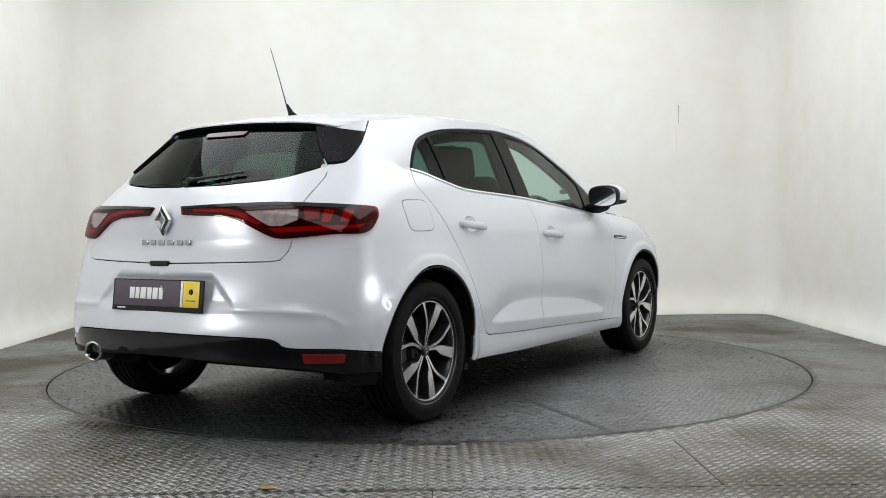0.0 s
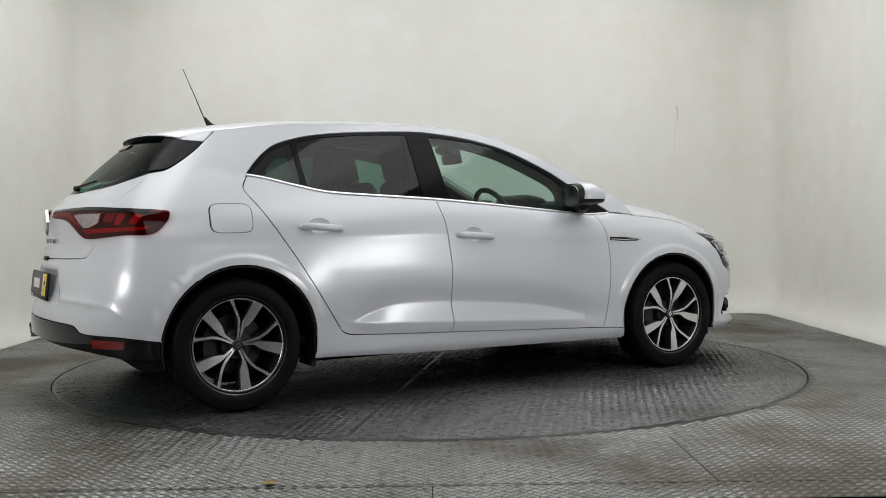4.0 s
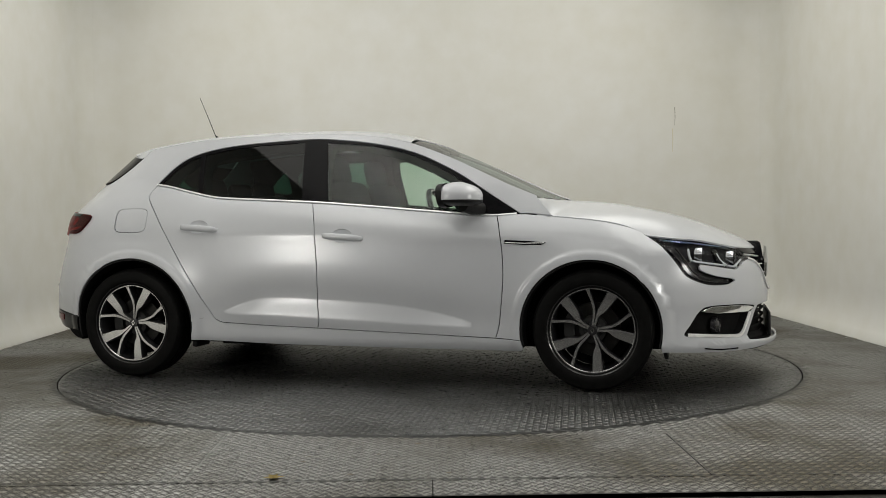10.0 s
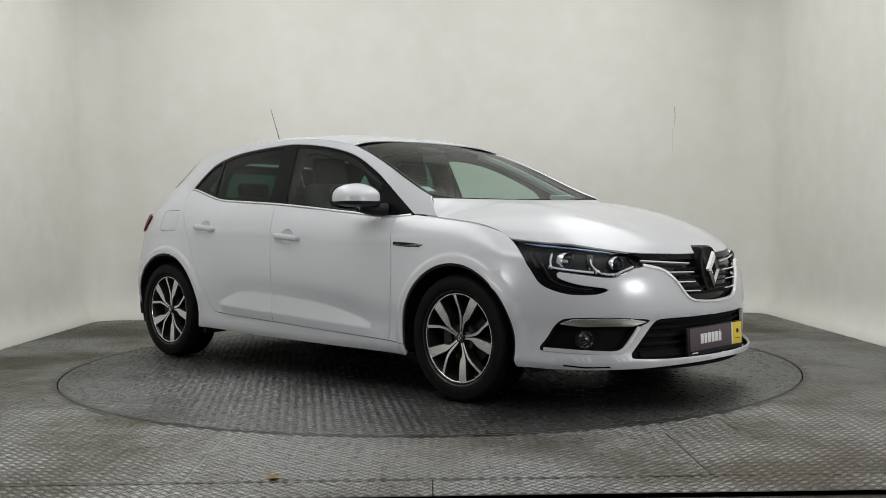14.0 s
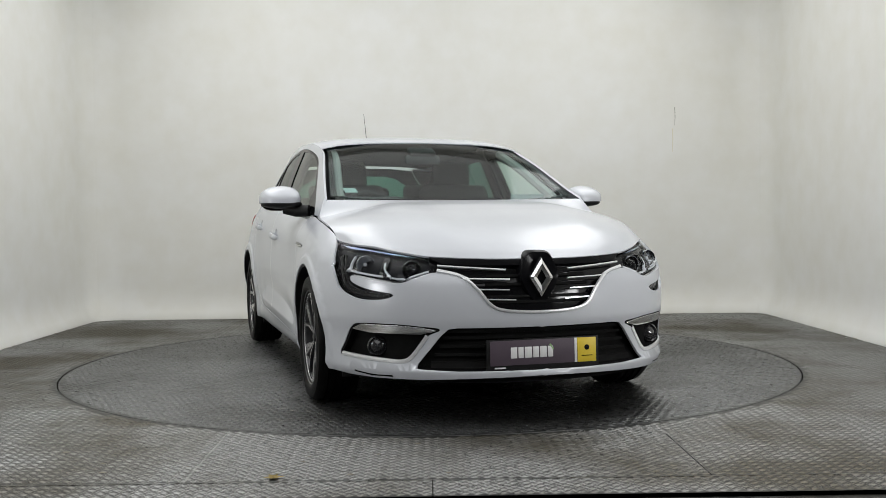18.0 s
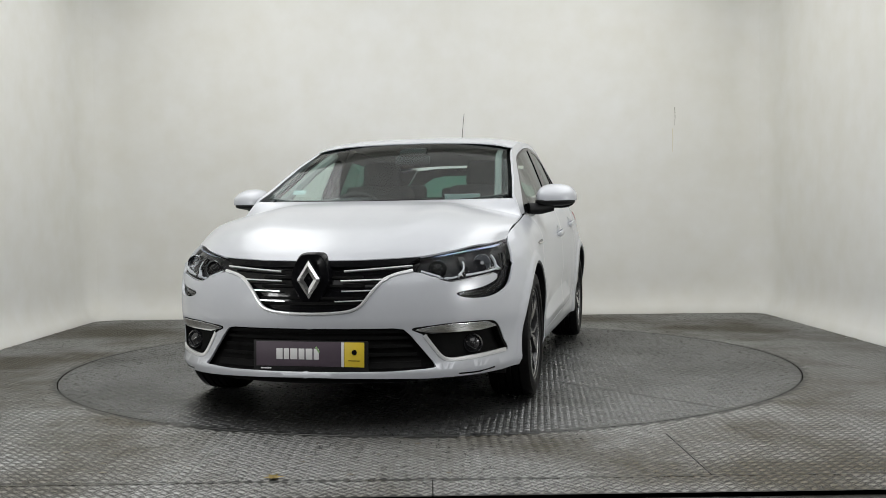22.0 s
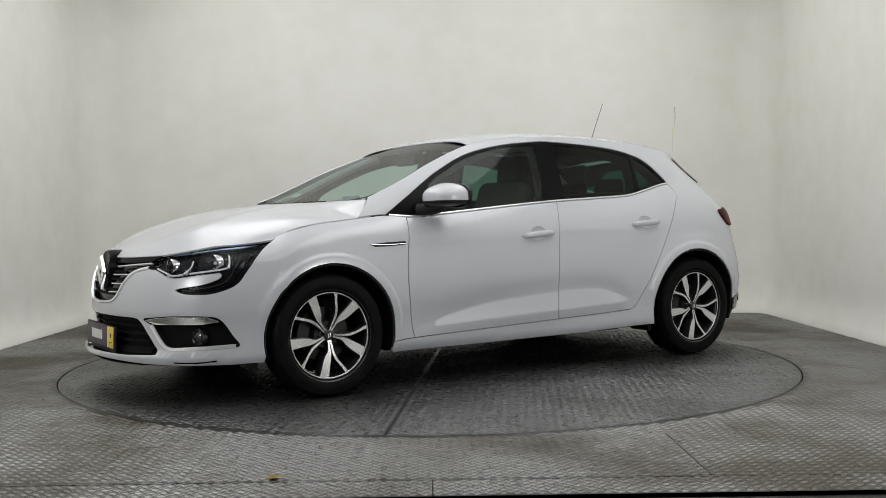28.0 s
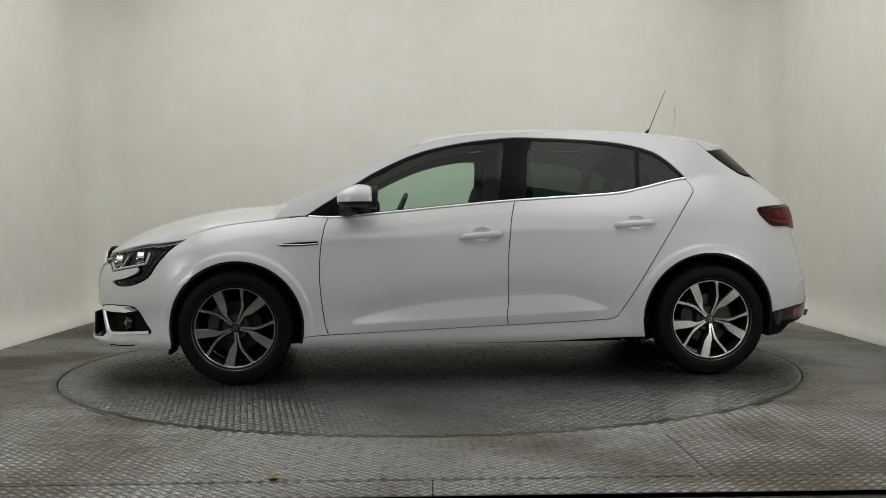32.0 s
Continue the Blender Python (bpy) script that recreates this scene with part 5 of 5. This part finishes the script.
def make_wheel():
    """Wheel lying in the xz plane, outer face towards +y, centre at the origin."""
    w = new("wheel")
    tyre = [(0.222, -0.095), (0.235, -0.103), (0.270, -0.107), (0.296, -0.103), (0.309, -0.088)]
    grooves = []
    for y in (-0.052, -0.018, 0.018, 0.052):
        grooves += [(0.3155, y - 0.005), (0.308, y - 0.0045), (0.308, y + 0.0045), (0.3155, y + 0.005)]
    tyre += grooves + [(0.309, 0.088), (0.303, 0.096), (0.299, 0.101), (0.270, 0.107), (0.250, 0.106), (0.240, 0.102), (0.2345, 0.096), (0.222, 0.09)]
    part("tyre", lathe_bm(tyre, 80), RUBBER, w, "black road tyre")
    rim = part("rim", lathe_bm([(0.229, -0.09), (0.205, -0.085), (0.200, 0.0), (0.208, 0.055), (0.214, 0.082), (0.2222, 0.092)], 64), RIM_DARK, w, "black rim barrel")
    part("rim_ring", lathe_bm([(0.2130, 0.060), (0.2145, 0.0875), (0.2160, 0.0890), (0.2245, 0.0895), (0.2262, 0.0870)], 72), ALLOY, w, "machined bright rim ring")
    part("rim_lip", lathe_bm([(0.2262, 0.0870), (0.2285, 0.0865), (0.2305, 0.095), (0.2350, 0.0985), (0.2372, 0.095), (0.233, 0.080)], 72), RIM_DARK, w, "black rim lip")
    for k in range(5):
        for me in (WIDE, THIN):
            s = new("spoke", me)
            s.parent = w
            s.matrix_local = pose(0, 0.080, 0, 0, 72 * k, 0)
    part("hub", lathe_bm([(0.052, 0.02), (0.046, 0.045), (0.034, 0.056), (0.0005, 0.058)], 40), RIM_DARK, w)
    cap = part("hub_cap", lathe_bm([(0.026, 0.060), (0.025, 0.076), (0.022, 0.079), (0.0005, 0.080)], 32), RIM_DARK, w, "dark centre cap")
    bm = bmesh.new()
    lp = []
    for s in (1.0, 0.55):
        lp.append([bm.verts.new((x * 0.011 * s, 0.0805, z * 0.016 * s)) for x, z in ((0, 1), (1, 0), (0, -1), (-1, 0))])
    for k in range(4):
        bm.faces.new((lp[0][k], lp[0][(k + 1) % 4], lp[1][(k + 1) % 4], lp[1][k]))
    part("cap_mark", bm, CHROME, w, smooth=False)
    for k in range(5):
        a = radians(72 * k + 36)
        part("wheel_bolt", lathe_bm([(0.009, 0.035), (0.0085, 0.056), (0.0005, 0.057)], 8, Matrix.Translation((0.040 * math.cos(a), 0, 0.040 * math.sin(a)))), STEEL, w)
    part("brake_disc", lathe_bm([(0.06, 0.012), (0.140, 0.012), (0.141, 0.008), (0.141, -0.012), (0.06, -0.012)], 48), STEEL, w, "bare steel brake disc")
    part("brake_drum", lathe_bm([(0.0005, 0.045), (0.068, 0.045), (0.075, 0.03), (0.078, -0.02)], 32), CALIPER, w)
    bm = lathe_bm([(0.098, -0.03), (0.098, 0.034), (0.155, 0.030), (0.158, 0.0), (0.155, -0.03), (0.098, -0.03)], 10, None, None, radians(-30), radians(30))
    bmesh.ops.holes_fill(bm, edges=bm.edges)
    part("brake_caliper", bm, CALIPER, w)
    part("dust_shield", lathe_bm([(0.0005, -0.03), (0.19, -0.03)], 40), LINER, w)
    return w


wheel = make_wheel()
first = True
for wx, sy, spin in ((WHEEL_X, 1, -28), (-WHEEL_X, 1, -28), (WHEEL_X, -1, -12), (-WHEEL_X, -1, -10)):
    m = pose(wx, sy * 0.784, 0.316, 0, 0, 0 if sy > 0 else 180) @ pose(0, 0, 0, 0, spin, 0)
    if first:
        w, first = wheel, False
        w.matrix_basis = m
    else:
        w = copy_thing(wheel, m)
    w.parent = car
    w["label"] = "black and machined five-spoke alloy wheel"


# ---- studio: back wall, side walls, floor, ceiling ----
HW, BACK, FRONT, TOP, WHITE_END, DARK_FROM = 3.10, 3.02, -9.5, 4.0, -4.6, -4.5


def swept_room():
    """White cyclorama: three walls in one sweep with rounded corners and a coved foot."""
    r = 0.22
    plan = [(-HW, WHITE_END)]
    plan += [(-HW + r - r * math.cos(a), BACK - r + r * math.sin(a)) for a in np.linspace(0, math.pi / 2, 9)]
    plan += [(HW - r + r * math.sin(a), BACK - r + r * math.cos(a)) for a in np.linspace(0, math.pi / 2, 9)]
    plan += [(HW, WHITE_END)]
    return plan


def wall_strip(name, lo, hi, label):
    bm = bmesh.new()
    rows = []
    for i in range(lo, hi):
        x, y = plan[i]
        a, b = plan[max(i - 1, 0)], plan[min(i + 1, len(plan) - 1)]
        d = Vector((b[0] - a[0], b[1] - a[1], 0)).normalized()
        n = Vector((d.y, -d.x, 0))
        row = []
        for inn, z in ((0.0, 0.0), (0.0, 0.012), (-0.035, 0.07), (-0.068, 0.15), (-0.085, 0.24), (-0.092, 0.34), (-0.095, TOP), (-0.22, TOP), (-0.22, 0.0)):
            p = Vector((x, y, 0)) + n * inn
            row.append(bm.verts.new((p.x, p.y, z)))
        rows.append(row)
    for a, b in zip(rows, rows[1:]):
        for j in range(8):
            bm.faces.new((a[j], a[j + 1], b[j + 1], b[j]))
    bmesh.ops.recalc_face_normals(bm, faces=bm.faces)
    ob = part(name, bm, WALL)
    return tagged(ob, label, "wall", kind="structure")


plan = swept_room()
wall_strip("wall_left", 0, 6, "off-white painted studio side wall")
wall_strip("wall_back", 5, 15, "off-white painted studio back wall with rounded corners")
wall_strip("wall_right", 14, len(plan), "off-white painted studio side wall")
tagged(part("ceiling", box_bm(2 * HW + 0.5, BACK - DARK_FROM + 0.4, 0.1, pose(0, (BACK + DARK_FROM) / 2 + 0.2, TOP + 0.05)), CEIL), "plain white studio ceiling", "ceiling", kind="structure")
for hx in (-1, 1):
    tagged(part("wall_hall", box_bm(0.12, WHITE_END - FRONT, TOP, pose(hx * (HW + 1.06), (WHITE_END + FRONT) / 2 - 0.005, TOP / 2)), HALL), "dark plain wall of the hall", "wall", kind="structure")
    tagged(part("wall_return", box_bm(0.80, 0.12, TOP, pose(hx * (HW + 0.64), WHITE_END + 0.06, TOP / 2)), HALL), "dark plain wall end", "wall", kind="structure")
tagged(part("wall_front", box_bm(2 * HW + 2.2, 0.12, TOP, pose(0, FRONT - 0.06, TOP / 2)), HALL), "dark plain wall behind the camera", "wall", kind="structure")
tagged(part("ceiling_hall", box_bm(2 * HW + 2.2, DARK_FROM - FRONT, 0.1, pose(0, (DARK_FROM + FRONT) / 2 - 0.005, TOP + 0.05)), HALL), "dark hall ceiling", "ceiling", kind="structure")
RT = 2.222
EDGE = -3.14


def floor_mesh():
    """Steel deck with a round hole for the turntable."""
    bm = bmesh.new()
    N = 160
    inner = [bm.verts.new(((RT + 0.006) * math.cos(2 * math.pi * i / N), (RT + 0.006) * math.sin(2 * math.pi * i / N), 0)) for i in range(N)]
    low = [bm.verts.new((v.co.x, v.co.y, -0.05)) for v in inner]
    outer = []
    for v in inner:
        x, y = v.co.x, v.co.y
        k = min((HW + 0.02) / max(abs(x), 1e-6), ((BACK + 0.02) if y > 0 else -EDGE) / max(abs(y), 1e-6))
        outer.append(bm.verts.new((x * k, y * k, 0)))
    for i in range(N):
        j = (i + 1) % N
        bm.faces.new((inner[i], outer[i], outer[j], inner[j]))
        bm.faces.new((inner[j], low[j], low[i], inner[i]))
    corners = [(HW + 0.02, BACK + 0.02), (-HW - 0.02, BACK + 0.02), (-HW - 0.02, EDGE), (HW + 0.02, EDGE)]
    for cx, cy in corners:
        near = sorted(outer, key=lambda v: (v.co.x - cx) ** 2 + (v.co.y - cy) ** 2)[:2]
        if (near[0].co.x - cx) ** 2 + (near[0].co.y - cy) ** 2 > 1e-6:
            bm.faces.new((near[0], near[1], bm.verts.new((cx, cy, 0))))
    bmesh.ops.recalc_face_normals(bm, faces=bm.faces)
    for f in bm.faces:
        if f.normal.z < -0.5:
            f.normal_flip()
    return bm


floor = tagged(part("floor", floor_mesh(), FLOOR_STEEL, smooth=False), "worn grey steel tread-plate floor", "floor", kind="structure")
tagged(part("floor_lower", box_bm(2 * HW + 2.2, EDGE - FRONT - 0.012, 0.1, pose(0, (EDGE + FRONT) / 2 - 0.006, -0.062)), FLOOR_STEEL), "grey steel floor in front of the deck", "floor", kind="structure")
part("floor_base", box_bm(2 * HW + 2.4, BACK - FRONT + 0.4, 0.1, pose(0, (BACK + FRONT) / 2, -0.17)), GAP, floor)


def seam(x0, y0, x1, y1, w, material):
    d = math.hypot(x1 - x0, y1 - y0)
    part("seam", box_bm(d, w, 0.003, pose((x0 + x1) / 2, (y0 + y1) / 2, 0.0005, 0, 0, math.degrees(math.atan2(y1 - y0, x1 - x0)))), material, floor)


seam(-0.87, -2.07, -0.86, -2.93, 0.005, TREAD_STEEL)
seam(0.97, -2.24, 0.97, -2.93, 0.0035, GAP)
seam(-HW, -2.935, HW, -2.935, 0.005, TREAD_STEEL)
seam(0.0, -2.94, 0.0, EDGE, 0.004, GAP)


# raised bars in groups of three, the groups turned crosswise like a chequer
def treads(name, keep, parent, material, cell, turn, label, H):
    n = int(9.2 / cell)
    ix, iy = np.meshgrid(np.arange(n), np.arange(n))
    gx, gy, par = ((ix - n / 2) * cell).ravel(), ((iy - n / 2) * cell).ravel(), ((ix + iy) % 2).ravel()
    c, s = math.cos(turn), math.sin(turn)
    cx, cy = gx * c - gy * s, gx * s + gy * c
    m = keep(cx, cy)
    cx, cy, par = cx[m], cy[m], par[m]
    ang = turn + np.where(par, math.radians(90), 0.0)
    L, W = cell * 0.46, cell * 0.105
    bar = np.array([(-L, 0, 0), (0, -W, 0), (L, 0, 0), (0, W, 0), (-L * 0.6, 0, H), (L * 0.6, 0, H)])
    loc = np.concatenate([bar + (0, o * cell, 0) for o in (-0.31, 0.0, 0.31)])
    ca, sa = np.cos(ang)[:, None], np.sin(ang)[:, None]
    V = np.stack([cx[:, None] + loc[:, 0] * ca - loc[:, 1] * sa, cy[:, None] + loc[:, 0] * sa + loc[:, 1] * ca, np.broadcast_to(loc[:, 2], (len(cx), len(loc)))], -1).reshape(-1, 3)
    F = np.array([(0, 1, 4), (1, 5, 4), (1, 2, 5), (2, 3, 5), (3, 4, 5), (3, 0, 4)])
    idx = (np.arange(len(V) // 6) * 6)[:, None, None] + F[None]
    idx = idx.reshape(-1, 3)
    me = bpy.data.meshes.new(name)
    me.vertices.add(len(V))
    me.vertices.foreach_set("co", V.ravel())
    me.loops.add(idx.size)
    me.loops.foreach_set("vertex_index", idx.ravel().astype(np.int32))
    me.polygons.add(len(idx))
    me.polygons.foreach_set("loop_start", np.arange(0, idx.size, 3, dtype=np.int32))
    me.update(calc_edges=True)
    ob = link_mesh(name, me, material, parent, label)
    return tagged(ob, kind="stuff")


treads("floor_treads", lambda x, y: (np.hypot(x, y) > RT + 0.03) & (np.abs(x) < HW - 0.02) & (y > EDGE + 0.02) & (y < BACK - 0.02) & (np.abs(y + 2.935) > 0.008), floor, TREAD_STEEL, 0.030, math.pi / 4, "raised tread bars", 0.0020)

# turntable
bm = lathe_bm([(0.0005, 0.0), (RT - 0.004, 0.0), (RT - 0.001, -0.003), (RT - 0.001, -0.05)], 160)
bmesh.ops.recalc_face_normals(bm, faces=bm.faces)
bmesh.ops.rotate(bm, verts=bm.verts, matrix=Matrix.Rotation(radians(90), 3, "X"))
bmesh.ops.recalc_face_normals(bm, faces=bm.faces)
turntable = part("turntable", bm, TABLE_STEEL)
tagged(turntable, "round grey steel tread-plate turntable set flush in the floor", "turntable")
SHEET = 0.907   # the table's steel sheets run this way, about a metre wide


def across(x, y):
    return y * math.cos(SHEET) - x * math.sin(SHEET)


def clear_of_joints(x, y):
    v = across(x, y)
    return (np.hypot(x, y) < RT - 0.022) & (np.abs(np.abs(v) - 1.03) > 0.003) & (np.abs(v) > 0.003)


treads("table_treads", clear_of_joints, turntable, TABLE_TREAD, 0.030, SHEET + math.pi / 4, "raised tread bars", 0.0016)
for v in (-1.03, 0.0, 1.03):
    half = math.sqrt((RT - 0.01) ** 2 - v * v)
    part("sheet_joint", box_bm(2 * half, 0.0018, 0.002, pose(-v * math.sin(SHEET), v * math.cos(SHEET), -0.0006, 0, 0, math.degrees(SHEET))), GAP, turntable)

# marks on the wall, leaf on the floor
tagged(part("wall_crack", tube_bm([(2.30, BACK + 0.001, 1.93), (2.302, BACK + 0.001, 1.83), (2.298, BACK + 0.001, 1.76)], 0.0031, 6, taper=0.4), CRACK), "thin dark crack in the paint", "crack", kind="structure")

wall_back = bpy.data.objects["wall_back"]
part("paint_stain", tube_bm([(2.300, BACK + 0.0955, 1.74), (2.303, BACK + 0.0955, 1.64), (2.298, BACK + 0.0955, 1.52)], 0.006, 6, taper=0.6), STAIN, wall_back, "faint brown run below the crack")


def leaf(x, y, s, turn):
    bm = bmesh.new()
    m = pose(x, y, 0.006, 0, 0, turn)
    pts = [(0, -1), (0.25, -0.3), (0.9, -0.45), (0.5, 0.05), (0.8, 0.5), (0.25, 0.4), (0, 1), (-0.25, 0.4), (-0.8, 0.5), (-0.5, 0.05), (-0.9, -0.45), (-0.25, -0.3)]
    c = bm.verts.new(m @ Vector((0, 0, 0.006)))
    low = bm.verts.new(m @ Vector((0, 0, -0.001)))
    vs = [bm.verts.new(m @ Vector((a * s, b * s, 0.004 * (abs(a) > 0.6)))) for a, b in pts]
    for a, b in zip(vs, vs[1:] + vs[:1]):
        bm.faces.new((a, b, c))
        bm.faces.new((b, a, low))
    return part("leaf", bm, LEAF, smooth=False)


tagged(leaf(-0.555, -2.885, 0.038, 100), "small yellow fallen leaf on the steel floor", "leaf")


def bits(name, spots, size, material, label, category, seed):
    """A scatter of small flat flakes."""
    rnd = random.Random(seed)
    bm = bmesh.new()
    for x, y in spots:
        n, s, turn = rnd.randint(4, 6), size * rnd.uniform(0.5, 1.3), rnd.uniform(0, 6.28)
        c = bm.verts.new((x, y, 0.006))
        ring = [bm.verts.new((x + s * rnd.uniform(0.6, 1.0) * math.cos(turn + 6.28 * k / n) * 1.8, y + s * rnd.uniform(0.6, 1.0) * math.sin(turn + 6.28 * k / n), 0.0025)) for k in range(n)]
        for a, b in zip(ring, ring[1:] + ring[:1]):
            bm.faces.new((a, b, c))
    return tagged(part(name, bm, material, smooth=False), label, category, kind="stuff")


rnd = random.Random(4)
bits("paint_flakes", [(HW - 0.02 - abs(rnd.gauss(0, 0.03)), rnd.uniform(-1.5, 2.6)) for _ in range(26)], 0.007, WALL, "flakes of white paint along the wall foot", "paint flakes", 1)
bits("wall_foot_dirt", [(rnd.choice((-1, 1)) * (HW - 0.004), rnd.uniform(-1.5, 2.6)) for _ in range(40)], 0.010, DIRT, "brown dirt along the wall foot", "dirt", 2)
bits("floor_debris", [(rnd.uniform(-2.6, 2.8), rnd.uniform(-3.0, -2.3)) for _ in range(26)], 0.009, CRACK, "small dark grit on the steel floor", "grit", 3)


# ---- the turntable turns and carries the car ----
def heading(t):
    u = (t - 16) / 16
    return 1.004066 - 0.1274496 * t + 0.0015716 * u * u - 0.0084313 * u ** 3


def motions():
    times = [i * 1.0 for i in range(33)]
    walk(car, [(t, pose(0, 0, 0, 0, 0, math.degrees(heading(t))) @ pose(-0.20936, -0.07669, 0.003)) for t in times])
    walk(turntable, [(t, pose(0, 0, 0, 0, 0, math.degrees(heading(t)))) for t in times])


motions()
